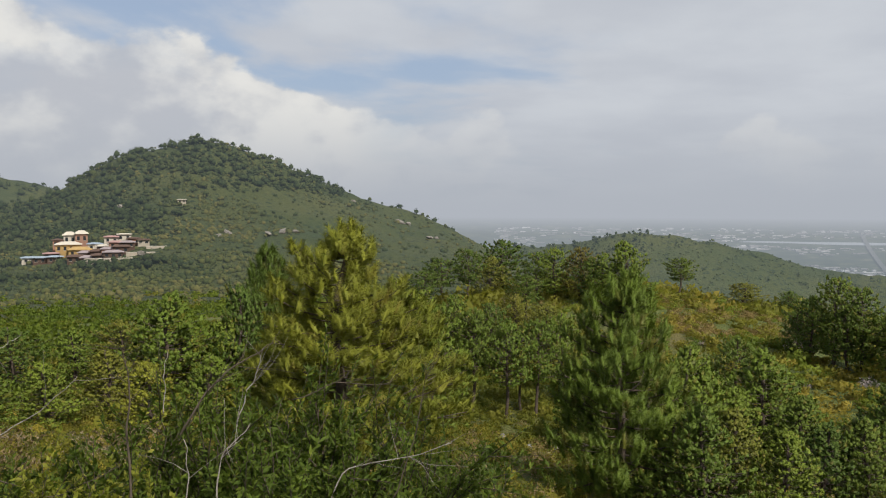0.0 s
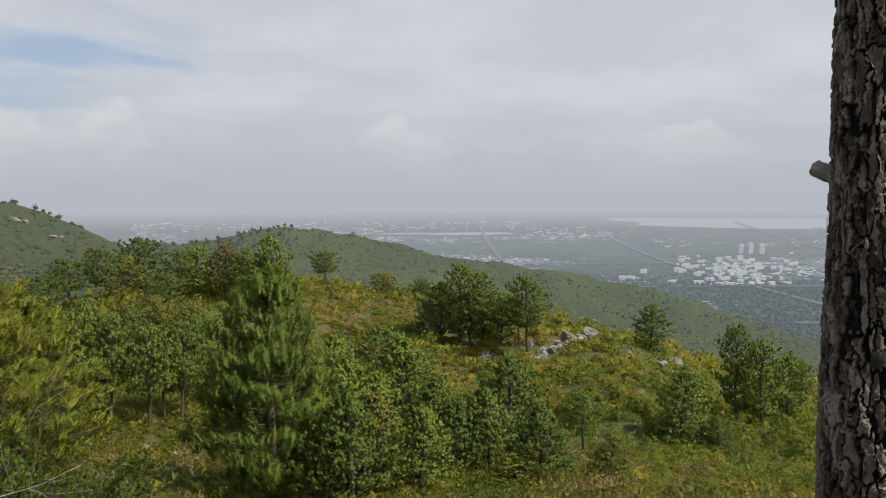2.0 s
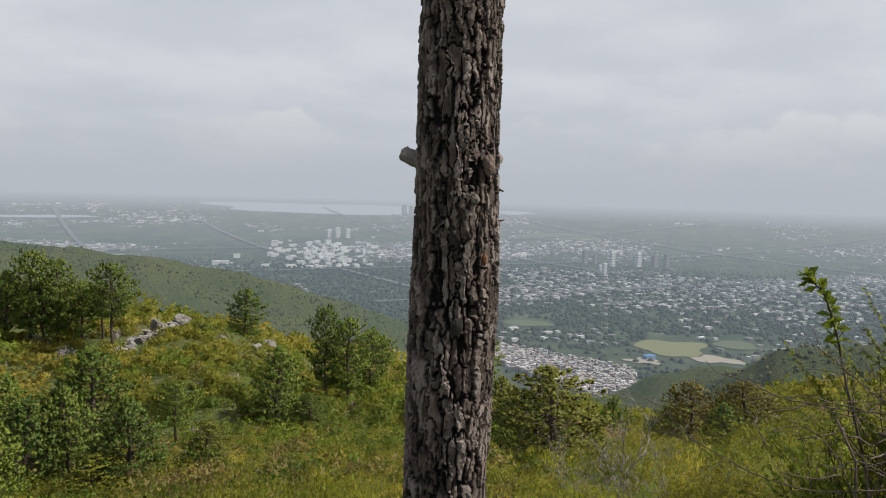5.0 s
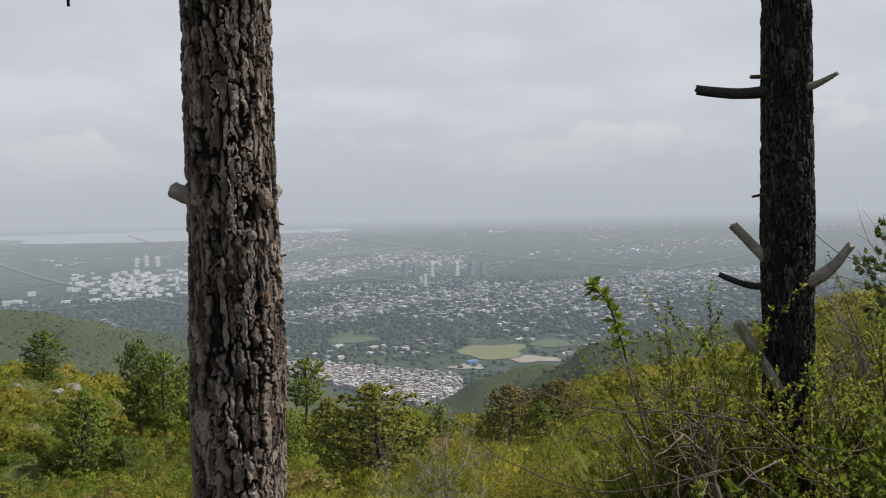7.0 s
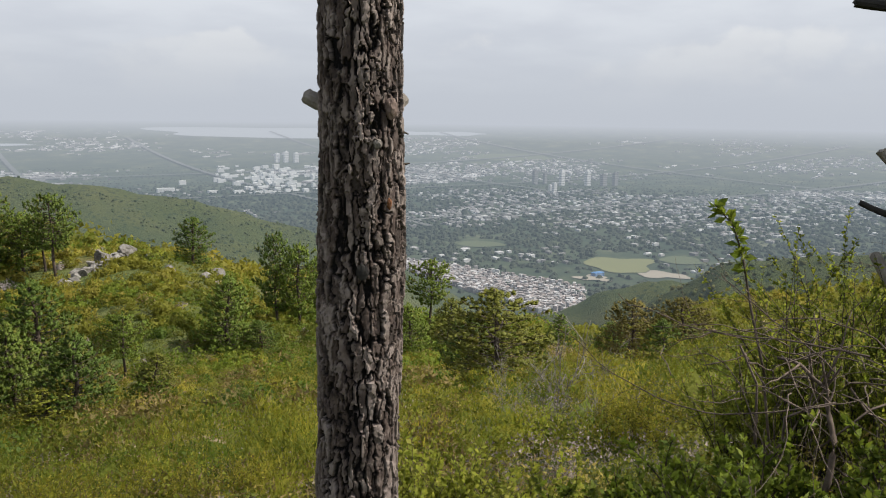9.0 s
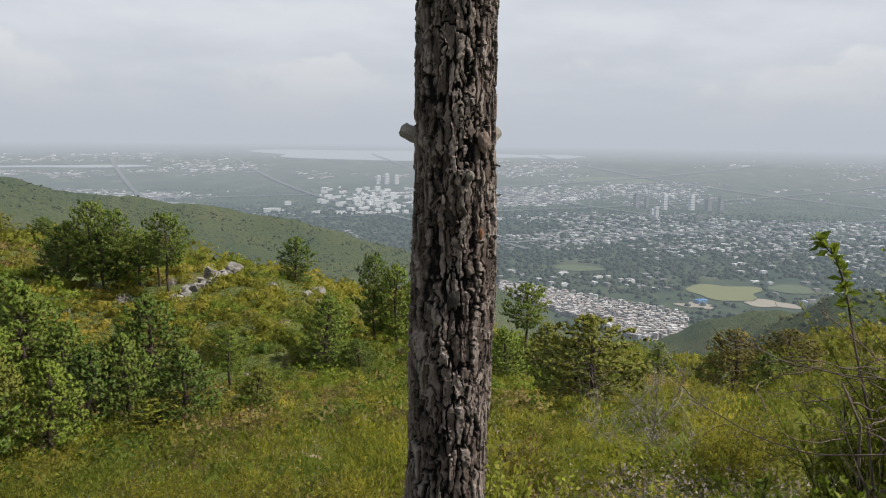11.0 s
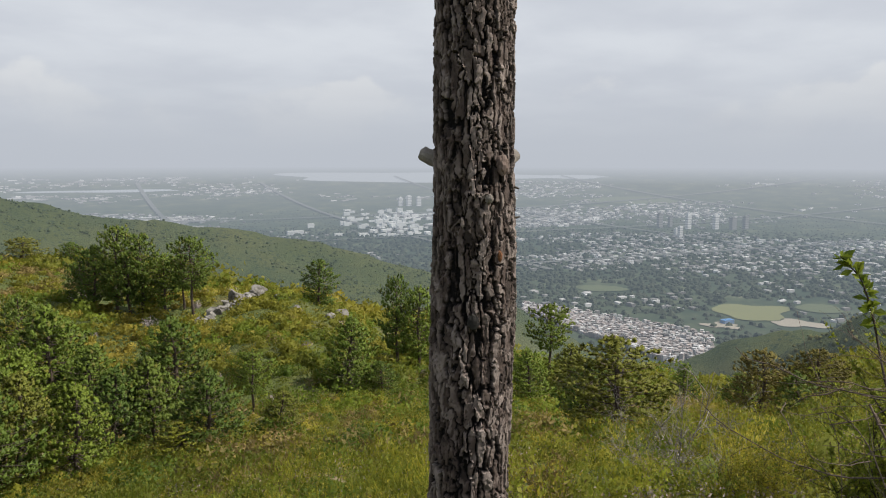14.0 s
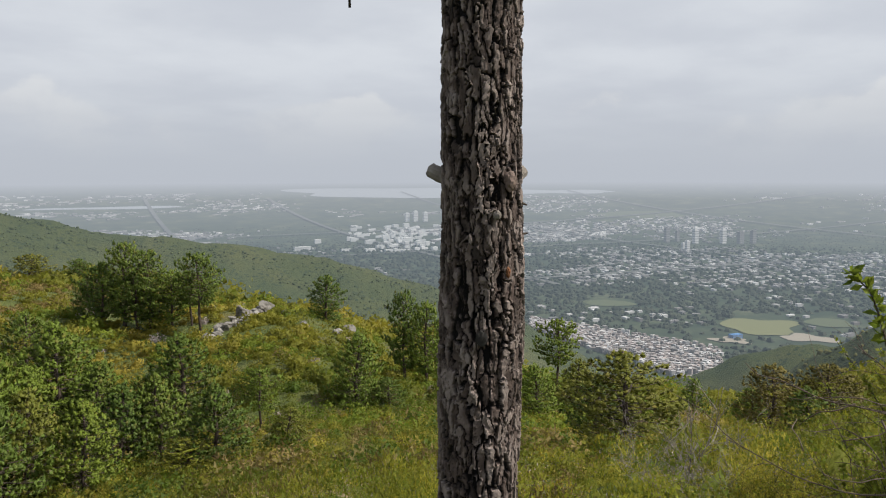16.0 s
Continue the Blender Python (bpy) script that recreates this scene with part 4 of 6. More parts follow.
def far_plants(name, mat, label, count, seed, az, rr, size, n, tall, keep, fine=0.3):
    """Lumpy crowns with loose leaves about them, on stems where they are trees."""
    rng = np.random.default_rng(seed)
    bag = Bag(3)
    V0, F0 = DOME if tall else LOWDOME
    protos = []
    for _ in range(8):
        cc = unit(rng.normal(size=(6, 3))) * rng.uniform(0.1, 0.3, (6, 1)) * [1, 1, 0.8]
        protos.append((V0 * (lumps(V0, cc, 0.24) * rng.uniform(0.85, 1.1, len(V0)))[:, None], cc))
    made = 0
    for _ in range(count * 4):
        if made >= count:
            break
        a, r = rng.uniform(*az), rng.uniform(*rr)
        p = at(a, r)
        if not keep(a, r, p, rng):
            continue
        made += 1
        s = size[0] + (size[1] - size[0]) * rng.random() ** 1.8
        core, cc = protos[rng.integers(8)]
        c, sn = math.cos(a * 7.1), math.sin(a * 7.1)
        rot = np.array([[c, -sn, 0], [sn, c, 0], [0, 0, 1]])
        mid = np.array(p) + [0, 0, s * 0.08 + tall * s]
        grow = s * np.array([rng.uniform(0.8, 1.2), rng.uniform(0.8, 1.2), rng.uniform(0.75, 1.15) + (0.35 * rng.random() if tall else 0)])
        q = (cc[rng.integers(0, 6, n)] + unit(rng.normal(size=(n, 3)) + [0, 0, 0.35]) * rng.uniform(0.18, 0.3, (n, 1))) @ rot.T * grow + mid
        V, F = blades(rng, q, unit(rng.normal(size=(n, 3)) + [0, 0, 0.5]), rng.uniform(0.6, 1.2, n) * s * fine * 0.6, np.full(n, s * fine * 0.22))
        hue = float(np.clip(0.5 + 0.3 * patch(p.x, p.y, 30) + rng.normal(0, 0.2), 0, 1))
        bag.add(V, F, np.repeat(unit(q - mid) + [0, 0, 0.2] + rng.normal(0, 0.55, (n, 3)), 3, 0), tint=np.clip(hue + np.repeat(rng.normal(0, 0.16, n), 3), 0, 1))
        bag.add(core @ rot.T * grow * (0.8 if tall else 0.9) + mid, F0, unit(core @ rot.T), tint=hue)
        if tall:
            k = np.array([[0, 0, -0.5], [0.1, 0, tall * s * 0.5], [0, 0, tall * s + s * 0.1]]) + np.array(p)
            Vt, Ft = tube(k, [s * 0.05, s * 0.04, s * 0.01], 4)
            bag.add(Vt, np.concatenate([Ft[:, :3], Ft[:, [0, 2, 3]]]), (Vt - np.array(p)) * [1, 1, 0] + [0, 0, 0.01], tint=0.0)
    return tagged(new(name, bag.mesh(name, mat, True)), label, "trees" if tall else "shrubs", "", "stuff")


def crest_z(az):
    return math.tan(radians(float(np.interp(az, *CREST)))) * 650


far_plants("hill_scrub", HILL_GREEN, "scrub bushes dotted over the green hill", 6500, 21, (-4, 36), (300, 660), (2.0, 6.0), 10, 0.0,
           lambda a, r, p, g: (patch(p.x, p.y, 45) > 0.1 or g.random() < 0.4) if a > 15 or r < 420 else (patch(p.x, p.y, 45) > 0.35 and g.random() < 0.5 or g.random() < 0.12), 0.2)
far_plants("hill_pines", HILL_DARK, "dark pines covering the hill's crown and crest", 1700, 22, (-1, 33), (440, 668), (2.6, 8), 60, 0.18,
           lambda a, r, p, g: (p.z > 6 + 14 * g.random() and a > 9) or (r > 642 and g.random() < 0.10) or (a > 22 and r > 490 and g.random() < 0.8), 0.17)
far_plants("hill_wood", HILL_DARK, "dark pines on the shoulder behind the houses", 260, 26, (24, 40), (690, 862), (5, 9), 40, 0.15, lambda a, r, p, g: True, 0.24)
far_plants("village_trees", HILL_DARK, "dark round trees about the hill houses", 220, 27, (20, 33), (395, 520), (4, 7), 40, 0.25,
           lambda a, r, p, g: (r < 424 or r > 480 or a > 29.8) and patch(p.x, p.y, 14) > -0.2, 0.24)
far_plants("ridge_scrub", RIDGE_GREEN, "scrub over the long hazy ridge", 4600, 23, (-58, 2), (600, 870), (1.6, 5.0), 6, 0.0, lambda a, r, p, g: p.z > -175 and patch(p.x, p.y, 60) > -0.1)
far_plants("ridge_pines", HILL_DARK, "dark pines along the long ridge's crest", 130, 24, (-30, -3), (800, 862), (4, 7), 40, 0.2,
           lambda a, r, p, g: (r > 840 and g.random() < 0.05) if a < -13 else True, 0.22)
far_plants("spur_scrub", HILL_GREEN, "scrub on the dark spur above the plain", 1600, 25, (-104, -62), (300, 490), (2.0, 6), 10, 0.0, lambda a, r, p, g: True)


# ---- the plain and its city ----
def boxes(bag, C, size, yaw):
    """Flat-roofed blocks: centre of the foot, size, turn; roofs have a parapet lip."""
    n = len(C)
    c, s = np.cos(yaw), np.sin(yaw)
    corner = np.array([[-1, -1], [1, -1], [1, 1], [-1, 1]]) * 0.5
    xy = corner[None] * size[:, None, :2]
    X = xy[..., 0] * c[:, None] - xy[..., 1] * s[:, None] + C[:, None, 0]
    Y = xy[..., 0] * s[:, None] + xy[..., 1] * c[:, None] + C[:, None, 1]
    lo = np.stack([X, Y, np.repeat(C[:, 2:3] - 3, 4, 1)], -1)
    hi = np.stack([X, Y, np.repeat(C[:, 2:3] + size[:, 2:3], 4, 1)], -1)
    V = np.concatenate([lo, hi], 1).reshape(-1, 3)
    f = np.array([[0, 1, 5, 4], [1, 2, 6, 5], [2, 3, 7, 6], [3, 0, 4, 7], [4, 5, 6, 7]])
    bag.add(V, (np.arange(n)[:, None, None] * 8 + f[None]).reshape(-1, 4))


CITY = plain_mat("city walls", 0.9, (0.14, 0.135, 0.13), (0.24, 0.23, 0.225), (0.70, 0.69, 0.68), (0.17, 0.155, 0.145), (0.33, 0.32, 0.31), (0.15, 0.145, 0.145), (0.27, 0.26, 0.25), (0.60, 0.59, 0.58), far=True)
SHANTY = plain_mat("village walls", 0.9, (0.19, 0.155, 0.135), (0.33, 0.28, 0.26), (0.55, 0.53, 0.51), (0.12, 0.10, 0.09), (0.26, 0.23, 0.215), (0.42, 0.345, 0.31), (0.20, 0.18, 0.17), (0.66, 0.64, 0.63), (0.15, 0.135, 0.125), far=True)
WHITE = plain_mat("white office walls", 0.85, (0.60, 0.595, 0.575), (0.74, 0.73, 0.71), far=True)
TREEM = plain_mat("city trees", 1.0, (0.016, 0.026, 0.015), (0.026, 0.038, 0.02), (0.04, 0.05, 0.026), far=True)


# fields: azimuth, elevation, half width, half depth in degrees
CLEAR = ((-44.5, -1.55, 9.5, 0.35), (-55.2, -1.5, 4.0, 0.3), (-24, -2.4, 5.5, 0.3), (-68.6, -10.4, 2.5, 0.85), (-58.4, -9.35, 2.0, 0.4), (-72.6, -9.9, 1.5, 0.5), (-71.2, -11.1, 1.4, 0.5))


def open_ground(az, r):
    el = np.degrees(np.arctan(floor_of_plain(r) / r))
    bad = np.zeros(len(az), bool)
    for a, e, w, h in CLEAR:
        bad |= ((az - a) / w) ** 2 + ((el - e) / h) ** 2 < 1
    return ~bad


def lattice(x, y, size, seed, octaves=4):
    """Value noise over the plain, between about -1 and 1."""
    total, gain = 0.0, 1.0
    for o in range(octaves):
        G = np.random.default_rng(seed + o).uniform(-1, 1, (64, 64))
        a, b = x / size, y / size
        ia, ib = np.floor(a).astype(int), np.floor(b).astype(int)
        fa, fb = a - ia, b - ib
        fa, fb = fa * fa * (3 - 2 * fa), fb * fb * (3 - 2 * fb)
        total = total + gain * ((G[ia % 64, ib % 64] * (1 - fa) + G[(ia + 1) % 64, ib % 64] * fa) * (1 - fb) + (G[ia % 64, (ib + 1) % 64] * (1 - fa) + G[(ia + 1) % 64, (ib + 1) % 64] * fa) * fb)
        size, gain = size * 0.5, gain * 0.6
    return total


def built_up(x, y):
    """How closely the plain is built over, in patches drawn out along the avenues."""
    turn = radians(-22)
    u, v = x * math.cos(turn) + y * math.sin(turn), -x * math.sin(turn) + y * math.cos(turn)
    return lattice(u * 0.7, v * 1.2, 520, 61, 5), u, v


def build_city():
    rng = np.random.default_rng(31)
    turn = radians(-22)
    n = 40000
    az, r = rng.uniform(-102, -2, n), 1250 * (3300 / 1250) ** rng.random(n)
    x, y, z = polar(az, r)
    dens, u, v = built_up(x, y)
    lane = (np.mod(u, 74) > 14) & (np.mod(v, 58) > 18)
    ok = (dens > 0.0 + rng.normal(0, 0.22, n)) & lane & (z - EYE < floor_of_plain(r) + 6) & open_ground(az, r) & ((r > 1620 + 120 * np.sin(az)) | (rng.random(n) < 0.10))
    x, y, z, r, dens = x[ok], y[ok], z[ok], r[ok], dens[ok]
    k = len(x)
    s = np.stack([rng.uniform(6, 17, k), rng.uniform(5, 10, k), rng.uniform(2, 5.5, k)], 1)
    b = Bag(4)
    boxes(b, np.stack([x, y, z], 1), s, turn + rng.choice([0, math.pi / 2], k) + rng.normal(0, 0.06, k))
    # far off only the long sheds and terraces stand out
    n = 15000
    az, r = rng.uniform(-102, -2, n), 2700 * (4500 / 2700) ** rng.random(n)
    x, y, z = polar(az, r)
    ok = (built_up(x, y)[0] > 0.12 + (r - 2700) / 4000 + rng.normal(0, 0.2, n)) & open_ground(az, r) & (z - EYE < floor_of_plain(r) + 6)
    x, y, z = x[ok], y[ok], z[ok]
    k = len(x)
    boxes(b, np.stack([x, y, z], 1), np.stack([rng.uniform(8, 24, k) * rng.choice([1, 1, 1, 2.5], k), rng.uniform(7, 14, k), rng.uniform(2, 5, k)], 1), turn + 0.4 + rng.normal(0, 0.2, k))
    tagged(new("city_houses", b.mesh("city_houses", CITY)), "pale flat-roofed houses of a city in the haze", "city", "", "stuff")
    # the dense village under the slope
    n = 3400
    az = rng.uniform(-66.0, -52.8, n)
    q = rng.random(n) ** 0.8
    east = -az - 53.0
    el = -10.6 - 0.115 * east - q * (0.8 + 0.17 * east)
    r = -PLAIN / np.tan(np.radians(-el))
    keep = lattice(az * 60, el * 160, 150, 71, 3) + 0.5 * q + rng.normal(0, 0.25, n) > -0.25
    x, y, z = polar(az[keep], r[keep])
    low = z - EYE < PLAIN + 8
    x, y, z = x[low], y[low], z[low]
    k = len(x)
    b = Bag(4)
    boxes(b, np.stack([x, y, z], 1), np.stack([rng.uniform(3, 6.5, k), rng.uniform(3, 6, k), rng.uniform(2.5, 7, k)], 1), rng.normal(0.6, 0.5, k))
    tagged(new("village_houses", b.mesh("village_houses", SHANTY)), "tightly packed pinkish and white village houses", "village", "", "stuff")
    # trees between the houses
    n = 32000
    az, r = rng.uniform(-102, -4, n), 960 * (3300 / 960) ** rng.random(n)
    x, y, z = polar(az, r)
    ok = (z - EYE < floor_of_plain(r) + 12)
    ok &= open_ground(az, r)
    el = -np.degrees(np.arctan(-PLAIN / r))
    ok &= ~((az > -66) & (az < -53) & (el < -10.6 - 0.115 * (-az - 53)) & (rng.random(n) < 0.72))
    ok &= built_up(x, y)[0] < 0.35 + rng.normal(0, 0.5, n)
    x, y, z, r = x[ok], y[ok], z[ok], r[ok]
    k = len(x)
    rad = rng.uniform(3.2, 7, k) * (1 + np.clip((r - 1500) / 2500, 0, 1)) * np.clip((3000 - r) / 700, 0.3, 1)
    ang = np.arange(5) * 1.2566
    ring = np.stack([np.cos(ang), np.sin(ang)], 1)
    lo = np.concatenate([ring * 1.0, np.full((5, 1), 0.25)], 1)
    hi = np.concatenate([ring * 0.7, np.full((5, 1), 0.8)], 1)
    P = np.concatenate([lo, hi, [[0, 0, 1.15]]])
    V = P[None] * rad[:, None, None] * rng.uniform(0.75, 1.25, (k, 11, 1)) + np.stack([x, y, z - 1], 1)[:, None]
    f = []
    for q in range(5):
        w = (q + 1) % 5
        f += [[q, w, 5 + w], [q, 5 + w, 5 + q], [5 + q, 5 + w, 10]]
    F = (np.arange(k)[:, None, None] * 11 + np.array(f)[None]).reshape(-1, 3)
    tagged(new("city_trees", mesh_np("city_trees", V.reshape(-1, 3), F, TREEM)), "dark tree belts between the city's houses", "trees", "", "stuff")
    # white offices in the middle distance
    n = 130
    az, r = rng.normal(-43.4, 1.8, n), rng.uniform(2350, 3300, n)
    x, y, z = polar(az, r)
    b = Bag(4)
    boxes(b, np.stack([x, y, z], 1), np.stack([rng.uniform(8, 30, n), rng.uniform(8, 16, n), rng.uniform(4, 15, n)], 1), turn + rng.normal(0, 0.1, n))
    tagged(new("white_offices", b.mesh("white_offices", WHITE)), "cluster of white office blocks on the plain", "buildings", "", "stuff")


build_city()


# ---- great trunks beside the path ----
def bark_trunk(seed, z0, z1, radius, centre, around, rows, plate_w, plate_h, depth, mat):
    """A trunk with long raised bark plates parted by deep cracks."""
    rng = np.random.default_rng(seed)
    th = np.arange(around) * 2 * np.pi / around
    zz = np.linspace(z0, z1, rows)
    T, Z = np.meshgrid(th, zz)
    U = T * radius
    C = 2 * np.pi * radius

    def wav(u, z, k):
        a = 2 * np.pi / C
        return (np.sin(u * a * (3 + k) + z * (5 + 2 * k) + seed + k) + np.sin(u * a * (7 + k) - z * (11 + 3 * k) + 2 * k) * 0.6 + np.sin(u * a * 13 + z * 29 + k) * 0.3)

    def fuzz(u, z, k, size):
        """Wrapped value noise over the bark."""
        g = np.random.default_rng(seed * 31 + k)
        nu, nz = max(4, int(C / size)), int((z1 - z0) / size) + 3
        G = g.normal(size=(nz, nu))
        a, b = u / C * nu, (z - z0) / size
        ia, ib = np.floor(a).astype(int), np.clip(np.floor(b).astype(int), 0, nz - 2)
        fa, fb = a - ia, np.clip(b - ib, 0, 1)
        fa, fb = fa * fa * (3 - 2 * fa), fb * fb * (3 - 2 * fb)
        p, q = np.mod(ia, nu), np.mod(ia + 1, nu)
        return (G[ib, p] * (1 - fa) + G[ib, q] * fa) * (1 - fb) + (G[ib + 1, p] * (1 - fa) + G[ib + 1, q] * fa) * fb

    Uw = U + 0.005 * wav(U, Z, 1) + 0.0055 * fuzz(U, Z, 1, 0.05) + 0.0030 * fuzz(U, Z, 2, 0.016)
    Zw = Z + 0.02 * wav(U, Z, 2) + 0.030 * fuzz(U, Z, 3, 0.045) + 0.014 * fuzz(U, Z, 4, 0.014)

    def cells(cw, ch, sd):
        g = np.random.default_rng(sd)
        nu, nz = max(3, int(round(C / cw))), int((z1 - z0) / ch) + 4
        ju, jz, val = g.uniform(0.1, 0.9, (nz, nu)), g.uniform(0.05, 0.95, (nz, nu)), g.random((nz, nu))
        a, b = Uw / C * nu, (Zw - z0) / ch + 1
        ia, ib = np.floor(a).astype(int), np.floor(b).astype(int)
        d1, d2, who = np.full(a.shape, 9.0), np.full(a.shape, 9.0), np.zeros(a.shape)
        for di in (-1, 0, 1):
            for dj in (-1, 0, 1):
                cu, cz = ia + di, np.clip(ib + dj, 0, nz - 1)
                m = np.mod(cu, nu)
                du, dz = a - (cu + ju[cz, m]), b - (cz + jz[cz, m])
                d = np.abs(du) * 1.1 + np.abs(dz) * 0.5 + 0.25 * np.abs(du + 0.6 * dz)
                nearer = d < d1
                d2 = np.where(nearer, d1, np.minimum(d2, d))
                who = np.where(nearer, val[cz, m], who)
                d1 = np.where(nearer, d, d1)
        return d2 - d1, who

    e1, w1 = cells(plate_w, plate_h, seed + 1)
    e2, w2 = cells(plate_w * 0.7, plate_h * 0.35, seed + 2)
    cut = 0.03 + 0.12 * np.clip(fuzz(U, Z, 6, 0.09) * 0.6 + 0.4, 0, 1)
    big = np.clip((e1 - cut) / 0.06, 0, 1)
    small = np.clip((e2 - 0.02) / 0.05, 0, 1)
    lift = 0.2 + 0.8 * w1
    h = depth * (0.55 * big * lift + 0.45 * big * w2 + 0.08 * small * big + 0.04 * fuzz(U, Z, 8, 0.01))
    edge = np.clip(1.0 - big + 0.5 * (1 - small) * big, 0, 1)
    taper = 1 - 0.028 * (Z - z0)
    swell = 1 + 0.03 * np.sin(Z * 2.6 + seed) + 0.02 * np.sin(Z * 5.3 + 2 * T)
    R = radius * taper * swell - depth * 0.7 + h
    X, Y = centre(Z)
    V = np.stack([X + R * np.cos(T), Y + R * np.sin(T), Z], -1).reshape(-1, 3)
    i, j = np.meshgrid(np.arange(rows - 1), np.arange(around), indexing="ij")
    jn = (j + 1) % around
    F = np.stack([i * around + j, i * around + jn, (i + 1) * around + jn, (i + 1) * around + j], -1).reshape(-1, 4)
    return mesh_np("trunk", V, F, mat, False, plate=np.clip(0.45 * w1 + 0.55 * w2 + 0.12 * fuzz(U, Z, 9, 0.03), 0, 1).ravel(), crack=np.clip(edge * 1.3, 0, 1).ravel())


def stub(rng, start, end, r0, r1, bend=0.02, sides=10, n=8, ragged=1.0):
    """A broken branch stub with a ragged, uneven end."""
    a, b = np.array(start, float), np.array(end, float)
    k = np.linspace(0, 1, n)[:, None]
    P = a + (b - a) * k + bend * np.sin(k * 3.1) * np.array([0.3, 0.2, 1.0])
    V, F = tube(P, r0 + (r1 - r0) * k[:, 0], sides)
    V = V + rng.normal(0, 0.04 * r1, V.shape)
    V[-sides - 2:-2] += (b - a) / np.linalg.norm(b - a) * rng.uniform(-0.4, 0.5, (sides, 1)) * r1 * ragged
    return V, F


def point(az, el, d, off=(0.0, 0.0, 0.0)):
    a, e = radians(az), radians(el)
    return np.array([-d * math.sin(a) * math.cos(e), d * math.cos(a) * math.cos(e), EYE + d * math.sin(e)]) + np.array(off)


def build_trunks():
    rng = np.random.default_rng(5)
    # the pine before the view
    az, d = -49.5, 3.46
    p = at(az, d)
    t = thing("pine_tree", p, "tall pine trunk with thick plated grey-brown bark", "tree")
    side = np.array([math.cos(radians(az)), math.sin(radians(az))])

    def centre(Z):
        lean = 0.014 * (Z + p.z - EYE) + 0.010 * np.sin((Z + p.z) * 1.7)
        return side[0] * lean, side[1] * lean
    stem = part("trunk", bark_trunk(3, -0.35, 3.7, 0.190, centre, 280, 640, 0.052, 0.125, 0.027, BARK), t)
    part("upper_trunk", mesh_np("upper_trunk", *tube([(side[0] * 0.03, side[1] * 0.03, 3.65), (0.05, 0, 7), (0, 0.05, 10)], [0.158, 0.13, 0.08], 16), TRUNKM, True), t)
    inv = -np.array(p)
    b = Bag(4)
    b.add(*stub(rng, point(-47.5, 1.9, 3.5) + inv, point(-45.9, 2.6, 3.56) + inv, 0.036, 0.034, 0.0, 12, 8, 0.25))
    part("branch_stub", b.mesh("branch_stub", DEAD), stem, "sawn grey branch stub")
    b = Bag(4)
    b.add(*stub(rng, point(-51.4, 1.6, 3.5) + inv, point(-52.35, 2.5, 3.6) + inv, 0.036, 0.032, 0.0, 12, 8, 0.25))
    part("branch_stub", b.mesh("branch_stub", DEAD), stem, "sawn grey branch stub")

    # marks of the bark: a fresh orange flake, a pale knot, a raised dark patch coloured as a burnt hollow's char and
    # shade, small broken twigs
    axis = np.array([p.x, p.y])
    for name, a, e, w, h, mat, lab, out in (("bark_flake", -51.85, -4.6, 0.020, 0.05, ORANGE, "fresh orange flake of bark", 0.012), 
                                            ("knot", -50.6, -0.4, 0.034, 0.040, DEAD, "pale round branch knot", 0.022), ("knot", -49.6, -9.4, 0.05, 0.065, CHARW, "dark burnt knot hollow", 0.008),
                                            ("knot", -52.0, 2.0, 0.05, 0.09, BURL, "rough swollen knot", 0.024)):
        c = point(a, e, 3.3)
        n = unit(c[:2] - axis)
        c2 = axis + n * 0.186
        bm = bmesh.new()
        bmesh.ops.create_icosphere(bm, subdivisions=3, radius=1)
        tn = np.array([-n[1], n[0]])
        for v in bm.verts:
            q = np.array(v.co) * (1 + 0.22 * noise.noise(v.co * 2.6 + Vector((a, e, 0))))
            xy = c2 + tn * q[0] * w * 0.5 + n * q[1] * out
            v.co = Vector((xy[0], xy[1], c[2] + q[2] * h * 0.5)) - p
        me = bpy.data.meshes.new(name)
        bm.to_mesh(me)
        bm.free()
        me.materials.append(mat)
        part(name, me, stem, lab)
    for a0, e0, a1, e1 in ((-51.8, -2.0, -52.9, -1.8), (-51.8, 0.6, -52.8, 0.2), (-47.6, 0.2, -47.1, 0.5)):
        part("twig_stub", mesh_np("twig_stub", *tube([point(a0, e0, 3.42) + inv, point(a1, e1, 3.44) + inv], [0.012, 0.003], 6), STEM), stem, "short dark broken twig")
    # a dead bough high on the trunk, its last twig hanging
    tip = point(-40.0, 11.2, 3.77, (0.01, -0.016, 0.159)) + inv
    top = tip + [0, 0, 1.4]
    b = Bag(4)
    b.add(*tube([np.array([0, 0, 4.1]), top * [0.5, 0.5, 0] + [0, 0, 4.2], top * [0.95, 0.95, 1] + [0, 0, 0.1], tip + [0, 0.01, 0.5], tip], [0.035, 0.025, 0.016, 0.008, 0.006], 6))
    part("dead_bough", b.mesh("dead_bough", STEM, True), t, "thin dark dead bough")

    # the charred pine further right
    off = (0.117, 0.154, 0.07)
    q = point(-88.5, 0, 5.6, off)
    p = Vector((q[0], q[1], float(ground_z(q[0], q[1]))))
    t = thing("burnt_pine_tree", p, "slim charred black pine trunk with broken branches", "tree")
    stem = part("trunk", bark_trunk(8, -0.3, 5.5, 0.172, lambda Z: (0 * Z, 0.006 * Z), 150, 440, 0.034, 0.085, 0.02, CHAR), t, "charred black bark")
    inv = -np.array(p)
